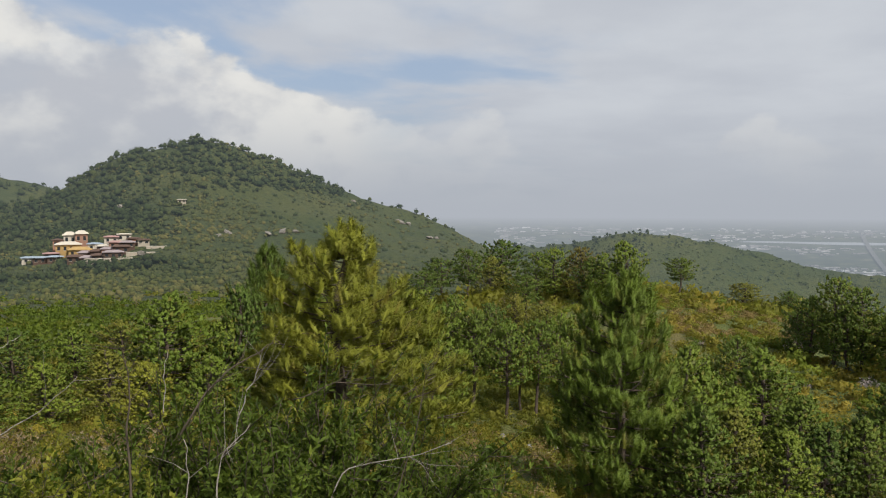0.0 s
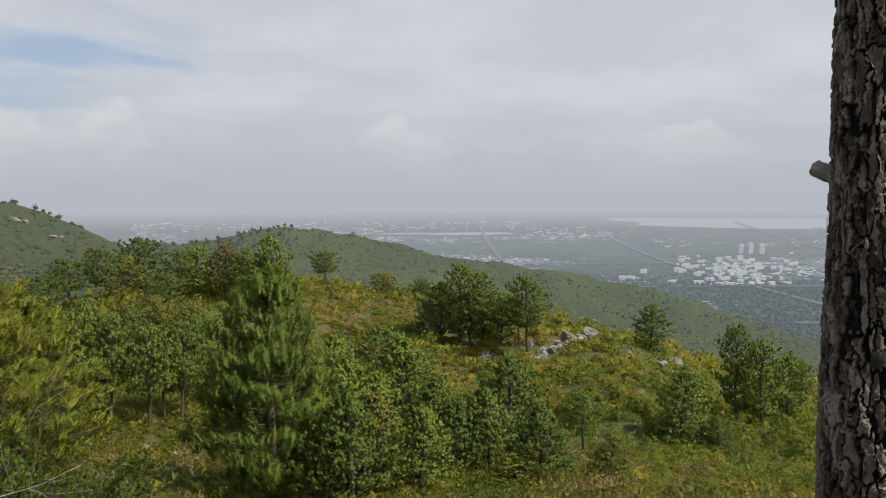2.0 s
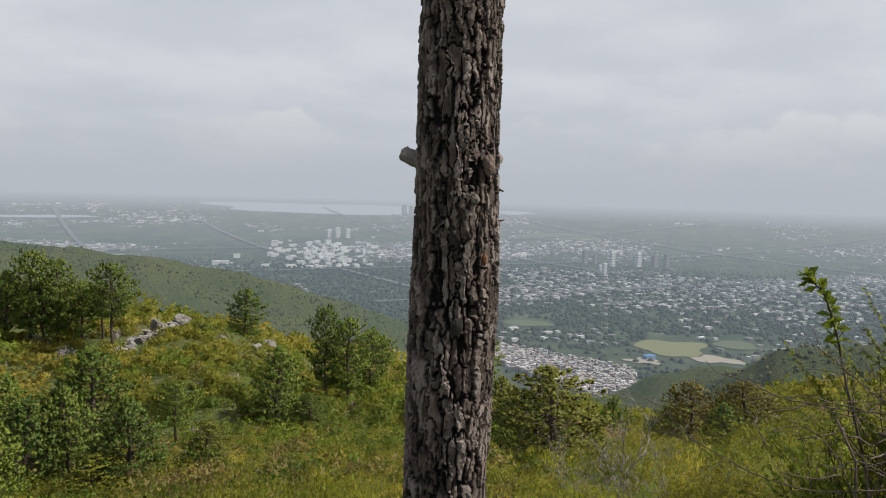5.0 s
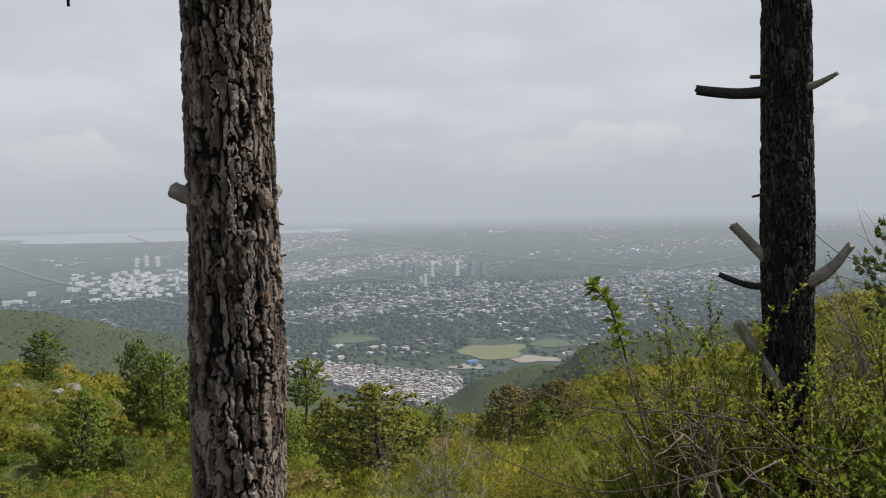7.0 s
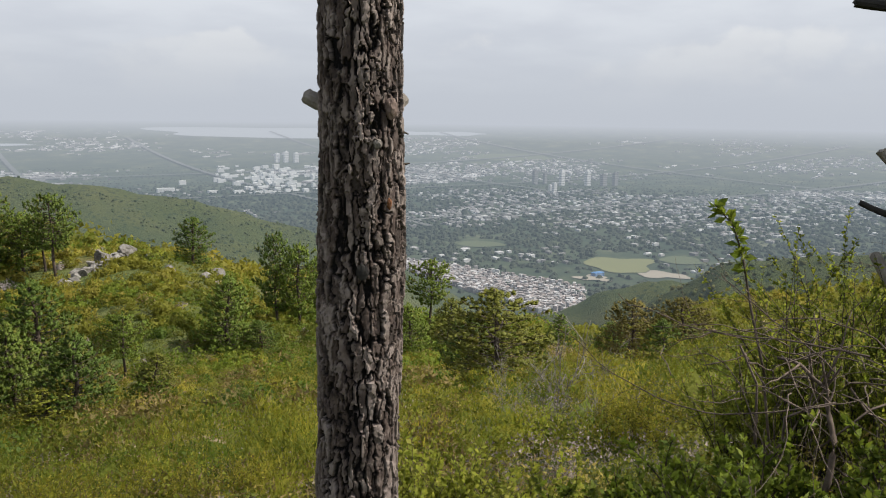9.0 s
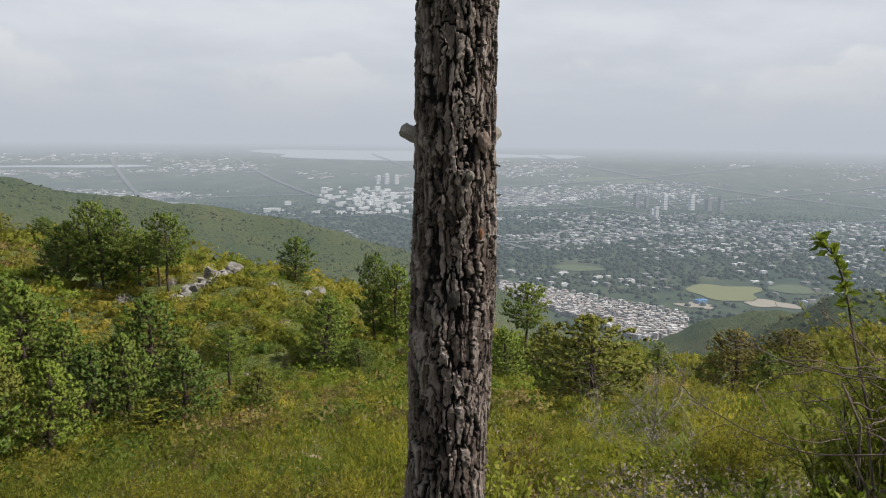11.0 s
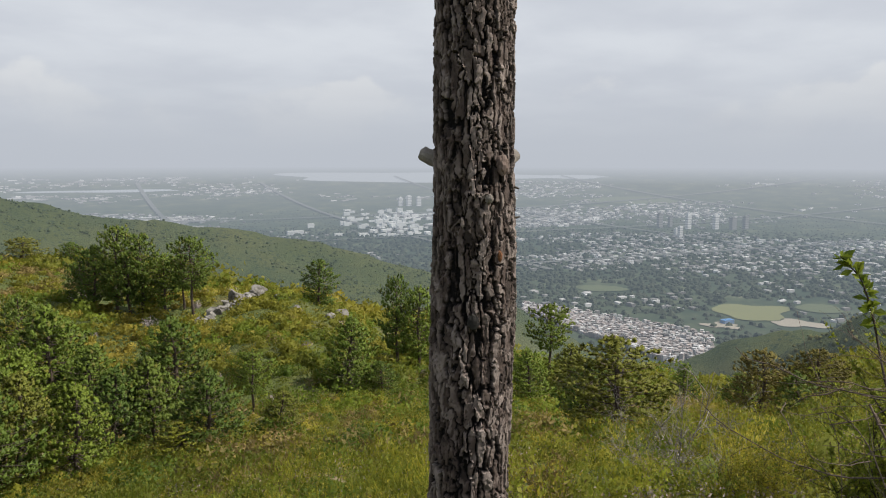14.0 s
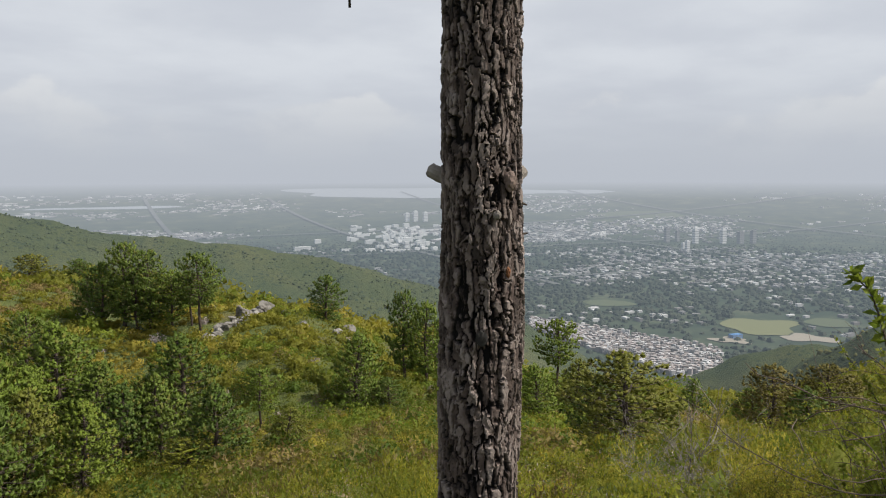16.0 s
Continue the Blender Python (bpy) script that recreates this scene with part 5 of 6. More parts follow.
    for a0, e0, a1, e1, r0, r1, bend, mat, lab in (
            (-88, 7.2, -82.7, 7.5, 0.040, 0.032, -0.03, CHARW, "dark broken branch"), (-89, 7.0, -91.3, 7.9, 0.032, 0.012, -0.01, DEAD, "grey broken branch"),
            (-88, -5.0, -85.0, -1.7, 0.036, 0.029, 0.0, DEAD, "bleached broken branch"), (-88, -5.6, -84.1, -5.0, 0.028, 0.018, -0.04, CHARW, "dark broken branch"),
            (-89, -5.6, -92.1, -3.0, 0.055, 0.024, -0.05, DEAD, "bleached broken branch"), (-88, -12.6, -85.2, -8.2, 0.034, 0.034, 0.0, DEAD, "bleached broken branch"),
            (-88, 8.0, -86.1, 8.1, 0.018, 0.012, 0.0, STEM, "dark broken twig"), (-88, 0.6, -86.2, 0.2, 0.014, 0.008, 0.0, STEM, "dark broken twig")):
        b = Bag(4)
        b.add(*stub(rng, point(a0, e0, 5.6, off) + inv, point(a1, e1, 5.5, off) + inv, r0, r1, bend, 10))
        part("branch_stub", b.mesh("branch_stub", mat), stem, lab)


build_trunks()


# ---- shrubs beside the path ----
def stem_path(rng, base, way, length, droop, n=9, wob=0.06):
    """A wandering stem: points along it."""
    P = [np.array(base, float)]
    d = unit(np.array(way, float))
    for _ in range(n - 1):
        d = unit(d + rng.normal(0, wob, 3) + [0, 0, -droop / n])
        P.append(P[-1] + d * length / (n - 1))
    return np.array(P)


def leafy_shrub(name, az, d, label, seed, stems, height, spread, leaf, per, mat, stem_mat=None, droop=0.35, lean=(0, 0), sub=3, bare=0.25, thick=0.011, slim=0.26):
    """A shrub of forked stems set with single leaves."""
    rng = np.random.default_rng(seed)
    p = at(az, d)
    t = thing(name, p, label, "shrub")
    wood, green = Bag(4), Bag(4)
    for s in range(stems):
        a = rng.uniform(0, 6.283)
        out = np.array([math.cos(a), math.sin(a), 0]) * rng.uniform(0.1, 1.0) * spread + np.array([*lean, 0])
        L = height * rng.uniform(0.6, 1.12)
        P = stem_path(rng, rng.normal(0, 0.10, 3) * [1, 1, 0] * spread * 2 + [0, 0, -0.1], out + [0, 0, 1.0], L, droop * rng.uniform(0.4, 1.4))
        wood.add(*tube(P, np.linspace(thick, thick * 0.25, len(P)), 4))
        shoots = [(P, bare)]
        for q in range(sub):
            i = rng.integers(3, len(P) - 1)
            Q = stem_path(rng, P[i], unit(P[i] - P[i - 1]) + rng.normal(0, 0.55, 3) + [0, 0, 0.25], L * rng.uniform(0.2, 0.5), droop * 0.6, 5)
            wood.add(*tube(Q, np.linspace(thick * 0.5, thick * 0.18, len(Q)), 3))
            shoots.append((Q, 0.1))
        for Q, b0 in shoots:
            n = int(per * (0.6 if b0 < 0.2 else 1.0) * rng.uniform(0.6, 1.3))
            v = rng.uniform(b0, 1.0, n)
            k = np.linspace(0, 1, len(Q))
            B = np.stack([np.interp(v, k, Q[:, c]) for c in range(3)], 1)
            tg = unit(Q[-1] - Q[0])
            W = unit(tg * rng.uniform(0.2, 0.9, (n, 1)) + unit(rng.normal(size=(n, 3))) * 0.9 + [0, 0, 0.15])
            ln = leaf * rng.uniform(0.55, 1.2, n)
            V, F = leaves(rng, B, W, ln, ln * slim)
            # leaf: random darkening plus shade painted in towards each shoot's foot
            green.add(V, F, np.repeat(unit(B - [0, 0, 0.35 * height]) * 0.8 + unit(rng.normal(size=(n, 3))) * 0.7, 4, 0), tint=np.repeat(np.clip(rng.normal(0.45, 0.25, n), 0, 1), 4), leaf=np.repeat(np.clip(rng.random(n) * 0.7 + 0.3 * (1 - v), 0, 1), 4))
    part("branchwork", wood.mesh("branchwork", stem_mat or STEM, True), t)
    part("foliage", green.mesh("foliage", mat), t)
    return t


def bare_shrub(name, az, d, label, seed, stems, height, spread, mat, thick=0.012, droop=0.2, sub=5, lean=(0, 0), fine=1, wob=0.12):
    """A leafless shrub or a tangle of dry stems."""
    rng = np.random.default_rng(seed)
    p = at(az, d)
    t = thing(name, p, label, "shrub")
    wood = Bag(4)
    for s in range(stems):
        a = rng.uniform(0, 6.283)
        out = np.array([math.cos(a), math.sin(a), 0]) * rng.uniform(0.2, 1.0) * spread + np.array([*lean, 0])
        L = height * rng.uniform(0.6, 1.15)
        P = stem_path(rng, rng.normal(0, 0.08, 3) * [1, 1, 0] + [0, 0, -0.1], out + [0, 0, 1.0], L, droop, 10, wob)
        wood.add(*tube(P, np.linspace(thick, thick * 0.3, len(P)), 6))
        for q in range(sub):
            i = rng.integers(3, len(P) - 1)
            Q = stem_path(rng, P[i], unit(P[i] - P[i - 1]) + rng.normal(0, 0.6, 3), L * rng.uniform(0.2, 0.5), droop * 0.5, 7, wob * 1.3)
            wood.add(*tube(Q, np.linspace(thick * 0.55, thick * 0.18, len(Q)), 4))
            for _ in range(fine):
                i2 = rng.integers(2, len(Q) - 1)
                S = stem_path(rng, Q[i2], unit(Q[i2] - Q[i2 - 1]) + rng.normal(0, 0.7, 3), L * rng.uniform(0.1, 0.25), 0, 5, wob)
                wood.add(*tube(S, np.linspace(thick * 0.28, thick * 0.12, len(S)), 3))
    part("branchwork", wood.mesh("branchwork", mat, True), t)
    return t


def branch(name, pts, r0, r1, mat, label, twigs=0, seed=0):
    """One long branch through given points, with side twigs."""
    rng = np.random.default_rng(seed)
    P = np.array(pts)
    k = np.linspace(0, 1, len(P))
    kk = np.linspace(0, 1, 16)
    Q = np.stack([np.interp(kk, k, P[:, c]) for c in range(3)], 1) + rng.normal(0, 0.012, (16, 3))
    Q[1:-1] = (Q[:-2] + 2 * Q[1:-1] + Q[2:]) / 4
    t = thing(name, Vector(Q[0]), label, "branch")
    wood = part("wood", mesh_np("wood", *tube(Q - Q[0], np.linspace(r0, r1, 16), 7), mat, True), t)
    for _ in range(twigs):
        i = rng.integers(4, 15)
        S = stem_path(rng, Q[i] - Q[0], unit(Q[i] - Q[i - 1]) + rng.normal(0, 0.6, 3), rng.uniform(0.15, 0.5), 0.0, 7, 0.15)
        part("twig", mesh_np("twig", *tube(S, np.linspace(r1 * 0.9, r1 * 0.35, 7), 5), mat, True), wood)


def knot(az, el, d, n, off, seed):
    """A hanging mat of dead bramble canes, wound through one another."""
    rng = np.random.default_rng(seed)
    c = point(az, el, d, off)
    t = thing("bramble_mat", Vector(c), "wound mat of dead grey-brown bramble canes", "shrub")
    b = Bag(4)
    for _ in range(n):
        q = rng.normal(0, 1, 3) * [0.26, 0.26, 0.06]
        S = stem_path(rng, q, rng.normal(0, 1, 3) * [1, 1, 0.45], rng.uniform(0.3, 0.8), rng.uniform(-0.3, 0.9), 9, 0.2)
        b.add(*tube(S, np.linspace(1, 0.35, 9) * rng.uniform(0.002, 0.005), 4))
    # two canes carry the mat from the ground
    for _ in range(2):
        foot = np.array([rng.normal(0, 0.2), rng.normal(0, 0.2), 0.0])
        foot[2] = float(ground_z(c[0] + foot[0], c[1] + foot[1])) - c[2] - 0.05
        S = np.stack([foot + (rng.normal(0, 0.1, 3) - foot) * k + rng.normal(0, 0.02, 3) for k in np.linspace(0, 1, 7)])
        b.add(*tube(S, np.linspace(0.011, 0.006, 7), 5))
    tagged(part("canework", b.mesh("canework", TWIG, True), t), kind="stuff")


def build_pathside():
    # thicket below the start of the path
    for k, (az, d, h) in enumerate(((27, 6.6, 1.1), (22.5, 6.2, 1.2), (18, 6.4, 1.45), (13.5, 6.0, 1.4), (9.5, 6.4, 1.6), (5.5, 6.6, 1.5), (15.5, 5.0, 1.0), (24.5, 5.0, 0.8), (8, 5.0, 0.9), (1.5, 7.2, 1.2), (11.5, 7.0, 1.8), (16.5, 7.2, 1.6), (31, 6.4, 0.9), (3.5, 5.4, 0.7))):
        leafy_shrub("leafy_shrub", az, d, "dense green narrow-leaved shrub on the slope", 300 + k, 28, h, 0.75, 0.07, 84, DARKLEAF, slim=0.15)
    for k, (az, d, h) in enumerate(((27.5, 5.2, 1.0), (30.5, 4.9, 0.9), (25, 4.6, 0.6), (-6.5, 5.6, 0.62), (-9, 5.4, 0.6), (-12, 5.8, 0.6), (-19, 5.6, 0.55), (-3, 5.8, 0.6))):
        leafy_shrub("pale_shrub", az, d, "pale yellow-green flowering shrub", 330 + k, 26, h, 0.6, 0.045, 75, LIME, thick=0.006)
    for k, (az, d, h) in enumerate(((24.2, 4.4, 0.5), (15.0, 4.3, 0.42), (23.0, 4.2, 0.4))):
        leafy_shrub("withered_spray", az, d, "withered rusty brown leaf spray among the shrubs", 345 + k, 7, h, 0.5, 0.07, 26, RUSTY, thick=0.005)
    o = (-0.107, 0.086, 0.026)
    G, D = "bare grey dead branch rising from the shrubs", "dark dead branch rising from the shrubs"
    for k, (pts, r0, r1, mat, lab, tw) in enumerate((
            (((20.3, -15.5), (19.0, -13.4), (17.2, -11.6), (15.4, -10.4), (13.9, -9.6)), 0.020, 0.006, STEM, D, 7),
            (((16.5, -15.0), (15.8, -13.2), (15.0, -11.6), (14.4, -9.6)), 0.012, 0.004, DEAD, G, 6),
            (((21.2, -14.0), (21.3, -12.0), (20.9, -10.0)), 0.009, 0.004, DEAD, G, 1),
            (((23.5, -20.0), (23.6, -15.0), (23.4, -11.8), (23.9, -9.0)), 0.022, 0.004, STEM, D, 12),
            (((31.5, -14.5), (28.6, -13.0), (26.6, -11.2)), 0.008, 0.003, DEAD, G, 2),
            (((34.0, -9.6), (31.0, -9.0), (29.8, -8.2)), 0.006, 0.003, DEAD, G, 1),
            (((31.5, -16.8), (28.5, -18.5), (24.0, -17.0)), 0.010, 0.004, STEM, D, 2),
            (((12.5, -13.6), (9.5, -12.5), (6.0, -12.8), (4.6, -11.8)), 0.010, 0.004, STEM, D, 8),
            (((18.0, -20.5), (17.6, -17.0), (15.6, -15.2)), 0.014, 0.005, DEAD, G, 4),
            (((20.0, -20.5), (19.8, -17.5), (20.0, -16.0)), 0.012, 0.005, DEAD, G, 2),
            (((10.2, -20.8), (8.8, -18.2), (5.0, -17.8), (1.0, -16.8)), 0.012, 0.004, DEAD, G, 8),
            (((5.5, -20.5), (4.0, -17.0), (3.2, -13.0), (2.8, -11.5)), 0.012, 0.003, STEM, D, 6))):
        branch("dead_branch", [point(a, e, 5.4, o) for a, e in pts], r0 * 0.42, r1 * 0.5, mat, lab, tw, 350 + k)
    # lime shrubs and dry stalks under the great trunk
    for k, (az, d, h) in enumerate(((-52, 3.9, 0.85), (-55.5, 4.1, 0.9), (-58.5, 4.0, 0.85), (-61, 4.4, 0.7), (-45, 4.3, 0.5), (-48.5, 4.4, 0.6), (-53.5, 3.7, 0.6), (-57, 3.7, 0.6))):
        leafy_shrub("lime_shrub", az, d, "bright lime shrub with small pale flowers", 370 + k, 20, h, 0.4, 0.04, 65, LIME, thick=0.005)
    for k, (az, d, h) in enumerate(((-40, 7.2, 0.9), (-36, 8.0, 0.9), (-31, 7.4, 0.9), (-27, 8.5, 1.0), (-68, 8.6, 0.9), (-71, 8.0, 1.0), (-22, 9, 1.0))):
        leafy_shrub("broom_shrub", az, d, "soft upright yellow-green broom shrub", 385 + k, 60, h * 0.8, 0.8, 0.03, 60, SOFT, thick=0.003, droop=0.15, sub=2, slim=0.2)
    bare_shrub("bare_sapling", -64.0, 11.0, "small leafless grey sapling in the grass", 380, 3, 1.7, 0.3, DEAD, 0.013, 0.0, 10, (0, 0), 4)
    bare_shrub("bare_sapling", -66.8, 13.5, "small leafless grey sapling in the grass", 381, 3, 1.2, 0.35, DEAD, 0.008, 0.0, 8, (0, 0), 3)
    bare_shrub("bare_sapling", -61.0, 13.0, "small leafless grey sapling in the grass", 382, 4, 1.2, 0.4, DEAD, 0.007, 0.0, 8, (0, 0), 3)
    for k, (az, d) in enumerate(((-67.5, 9.0), (-70.0, 10.5), (-62.5, 9.5), (-65.5, 15.0))):
        bare_shrub("bare_shrub", az, d, "twiggy grey leafless shrub in the grass", 365 + k, 9, 0.8, 0.7, DEAD, 0.005, 0.1, 7, (0, 0), 3, 0.14)
    for k, (az, d, h) in enumerate(((-54.8, 9.5, 0.6), (-55.8, 8.6, 0.45), (-34.0, 14.0, 0.6), (-42.0, 16.0, 0.6))):
        leafy_shrub("rusty_shrub", az, d, "low rusty brown shrub in the grass", 395 + k, 26, h, 0.8, 0.04, 60, RUSTY, thick=0.004)
    leafy_shrub("red_herb", -32.3, 4.5, "small herb with bright red leaves", 364, 6, 0.3, 0.6, 0.035, 12, RED, thick=0.003)
    # the thicket about the charred trunk
    for k, (az, d, h) in enumerate(((-79.0, 5.6, 1.2), (-81.5, 5.5, 1.5), (-83.5, 5.5, 1.6), (-85.2, 5.4, 1.5), (-77.0, 5.8, 1.0))):
        leafy_shrub("tall_shrub", az, d, "tall shrub with small yellow-green leaves", 390 + k, 22, h, 0.5, 0.032, 130, FRESH, droop=0.15, thick=0.007, bare=0.12)
    for k, (az, d, h) in enumerate(((-73, 4.7, 0.55), (-76, 4.5, 0.65), (-79.5, 4.4, 0.65), (-83, 4.3, 0.65), (-86, 4.4, 0.75), (-89, 4.3, 0.9), (-93, 4.5, 1.0), (-96.5, 4.7, 1.1), (-100, 4.8, 1.2))):
        leafy_shrub("bramble_shrub", az, d, "green broad-leaved bramble shrub", 400 + k, 22, h * 0.8, 0.8, 0.05, 70, BROAD, droop=0.5, bare=0.1)
    for k, (az, d, h) in enumerate(((-70.5, 4.0, 0.55), (-73.5, 3.9, 0.65), (-76.5, 3.9, 0.7), (-79.5, 3.9, 0.75))):
        leafy_shrub("leafy_shrub", az, d, "glossy green broad-leaved shrub under the brambles", 425 + k, 22, h, 0.75, 0.055, 70, BROAD, droop=0.35, bare=0.15, slim=0.24)
    for k, (az, d, h) in enumerate(((-90.5, 6.2, 1.15), (-93.5, 6.0, 1.25), (-97, 5.8, 1.4), (-87.0, 5.0, 1.0), (-100, 5.6, 1.5), (-95.5, 7.5, 1.5))):
        leafy_shrub("tall_shrub", az, d, "tall shrub with small yellow-green leaves", 410 + k, 20, h, 0.55, 0.034, 120, FRESH, droop=0.2, bare=0.12)
    for k, (az, d, h) in enumerate(((-91, 8.5, 1.6), (-94, 9.5, 2.0), (-97, 8.8, 2.2), (-99.5, 10, 2.2), (-92.5, 12, 1.8))):
        bare_shrub("bare_shrub", az, d, "twiggy grey-brown leafless shrub", 470 + k, 9, h, 0.5, TWIG, 0.010, 0.1, 7, (0, 0), 3, 0.14)
    o = (0.117, 0.154, 0.07)
    shoot = [point(a, e, 4.7, o) for a, e in ((-79.5, -17), (-78.2, -12.5), (-77.4, -9.0), (-76.6, -6.9), (-75.3, -5.6))]
    rng = np.random.default_rng(420)
    t = thing("young_shoot", Vector(shoot[0]), "single arching shoot with glossy green leaves", "shrub")
    S = np.array(shoot) - shoot[0]
    k, kk = np.linspace(0, 1, 5), np.linspace(0, 1, 14)
    S = np.stack([np.interp(kk, k, S[:, c]) for c in range(3)], 1)
    part("stem", mesh_np("stem", *tube(S, np.linspace(0.008, 0.003, 14), 6), STEM, True), t)
    v = rng.uniform(0.42, 1.0, 80)
    B = np.stack([np.interp(v, kk, S[:, c]) for c in range(3)], 1)
    W = unit(unit(rng.normal(size=(80, 3))) + [0.0, 0, 0.5])
    ln = rng.uniform(0.05, 0.085, 80)
    V, F = leaves(rng, B, W, ln, ln * 0.26)
    part("foliage", mesh_np("foliage", V, F, BROAD, tint=np.repeat(rng.random(80), 4), leaf=np.repeat(rng.random(80) * 0.5, 4)), t)
    for k, (az, d, h, lean) in enumerate(((-78.5, 4.6, 0.75, (-0.3, 0.1)), (-83, 4.6, 0.8, (-0.1, 0.1)), (-87, 4.6, 0.8, (-0.1, 0.2)))):
        bare_shrub("bramble_tangle", az, d, "tangle of dry brown bramble stems", 430 + k, 7, h, 0.6, TWIG, 0.004, 0.5, 5, lean, 2, 0.2)
    for k, (a, e, d, n) in enumerate(((-79.0, -15.7, 4.5, 13), (-82.0, -15.9, 4.5, 20), (-85.2, -16.8, 4.5, 15))):
        knot(a, e, d, n, o, 480 + k)
    C = "long arching bare bramble cane"
    for k, (pts, r0) in enumerate(((((-86, -14.6), (-80, -14.6), (-75.5, -14.6), (-71, -13.2), (-69.2, -12.3)), 0.010), (((-84, -18.0), (-77, -20.0), (-73, -19.6), (-68.5, -17.6), (-65.4, -15.2)), 0.009),
                                   (((-84, -16), (-79.5, -13.0), (-77.5, -11.4), (-76.0, -10.2)), 0.008), (((-80, -22), (-78, -17.5), (-76, -15.8), (-73.5, -16.5)), 0.007),
                                   (((-90, -17), (-86, -13.5), (-82, -12.6), (-78.5, -13.8)), 0.010), (((-92, -19), (-88, -15.5), (-84, -14.5), (-80, -16.5)), 0.009))):
        branch("bramble_cane", [point(a, e, 4.35, o) for a, e in pts], r0 * 0.5, 0.002, TWIG, C, 7, 450 + k)
    branch("gnarled_bramble", [point(a, e, 4.5, o) for a, e in ((-84, -24), (-84.3, -19.5), (-83.2, -16.8), (-80.5, -15.6))], 0.018, 0.008, TWIG, "gnarled brown stem of the bramble tangle", 6, 460)


build_pathside()


# ---- rocks ----
def boulder(az, r, el, w, h, seed, label="pale weathered boulder in the scrub", name="boulder", group=""):
    """A broken, faceted stone."""
    rng = np.random.default_rng(seed)
    bm = bmesh.new()
    bmesh.ops.create_icosphere(bm, subdivisions=3, radius=1)
    cuts = unit(rng.normal(size=(11, 3)))
    lim = rng.uniform(0.38, 0.75, 11)
    for v in bm.verts:
        c = np.array(v.co)
        for q, l in zip(cuts, lim):
            o = c @ q - l
            if o > 0:
                c = c - q * o * 0.92
        c = c * (1 + 0.10 * noise.noise(Vector(c) * 2.2 + Vector((seed, 0, 0))) + 0.05 * noise.noise(Vector(c) * 6))
        v.co = Vector(c)
    me = bpy.data.meshes.new(name)
    bm.to_mesh(me)
    bm.free()
    me.materials.append(ROCK)
    p = at(az, r)
    ob = new(name, me)
    ob.location = (p.x, p.y, p.z + h * 0.22)
    ob.scale = (w * 0.5, w * 0.36, h * 0.6)
    ob.rotation_euler = (rng.normal(0, 0.15), rng.normal(0, 0.25), radians(az) + rng.normal(0, 0.3))
    return tagged(ob, label, "rock", group)


def build_rocks():
    g = "rock outcrop on the knoll"
    rng = np.random.default_rng(77)
    for k in range(26):
        u = k / 25
        w = rng.uniform(0.8, 2.1) * (1 - 0.45 * u)
        boulder(-33.7 + 3.9 * u + rng.normal(0, 0.12), 69 - 8 * u + rng.normal(0, 0.6), 0, w, w * rng.uniform(0.5, 0.85), 500 + k, "pale grey rock of a broken outcrop", "boulder", g)
    for k, (az, r, w) in enumerate(((-39.6, 70, 1.5), (-36.4, 60, 1.2), (-35.2, 66, 1.2), (-38.8, 64, 1.0), (-2.6, 37, 0.9), (-4.3, 37.5, 0.7), (-5.6, 36, 0.6), (0.5, 80, 1.4), (-3.5, 66, 1.1), (-6.7, 39, 1.4))):
        boulder(az, r, 0, w, w * 0.8, 520 + k)
    for k, (az, r, w) in enumerate(((4.8, 600, 9), (4.3, 605, 6), (2.8, 560, 7), (2.3, 565, 5), (17.5, 470, 5), (16.9, 480, 6), (14.2, 480, 6), (13.2, 485, 7), (12.2, 490, 5), (23.9, 540, 7), (22.6, 430, 5), (8.2, 630, 6))):
        boulder(az, r, 0, w, w * 0.55, 540 + k, "large pale rock on the green hillside")


build_rocks()


# ---- the houses on the hill ----
def paint(name, c, rough=0.8):
    m = Mat(name, rough)
    n = m.noise(1.2, m.pos((1, 1, 0.4)), 6, 0.65)
    m.color(m.mix(m.span(n, 0.35, 0.75, 0.0, 0.45), c, tuple(0.5 * v for v in c)))
    m.bump(n, 0.3, 0.03)
    return m.m


OCHRE, CREAM, BROWN = paint("ochre plaster", (0.38, 0.25, 0.10)), paint("cream plaster", (0.50, 0.45, 0.37)), paint("brown wood", (0.10, 0.065, 0.05))
BRICKC, BLUEG, PINKR = paint("brick wall", (0.30, 0.17, 0.12)), paint("blue grey sheet roof", (0.26, 0.31, 0.36)), paint("pinkish red roof", (0.32, 0.20, 0.18))
MAUVE = paint("faded mauve roof", (0.27, 0.225, 0.225))
GLASSD = paint("dark window glass", (0.03, 0.035, 0.04), 0.2)
STONEW = paint("pale stone retaining wall", (0.40, 0.35, 0.28))


def slab(x0, x1, y0, y1, z0, z1):
    V = [(x, y, z) for z in (z0, z1) for x, y in ((x0, y0), (x1, y0), (x1, y1), (x0, y1))]
    return V, [[0, 3, 2, 1], [4, 5, 6, 7], [0, 1, 5, 4], [1, 2, 6, 5], [2, 3, 7, 6], [3, 0, 4, 7]]


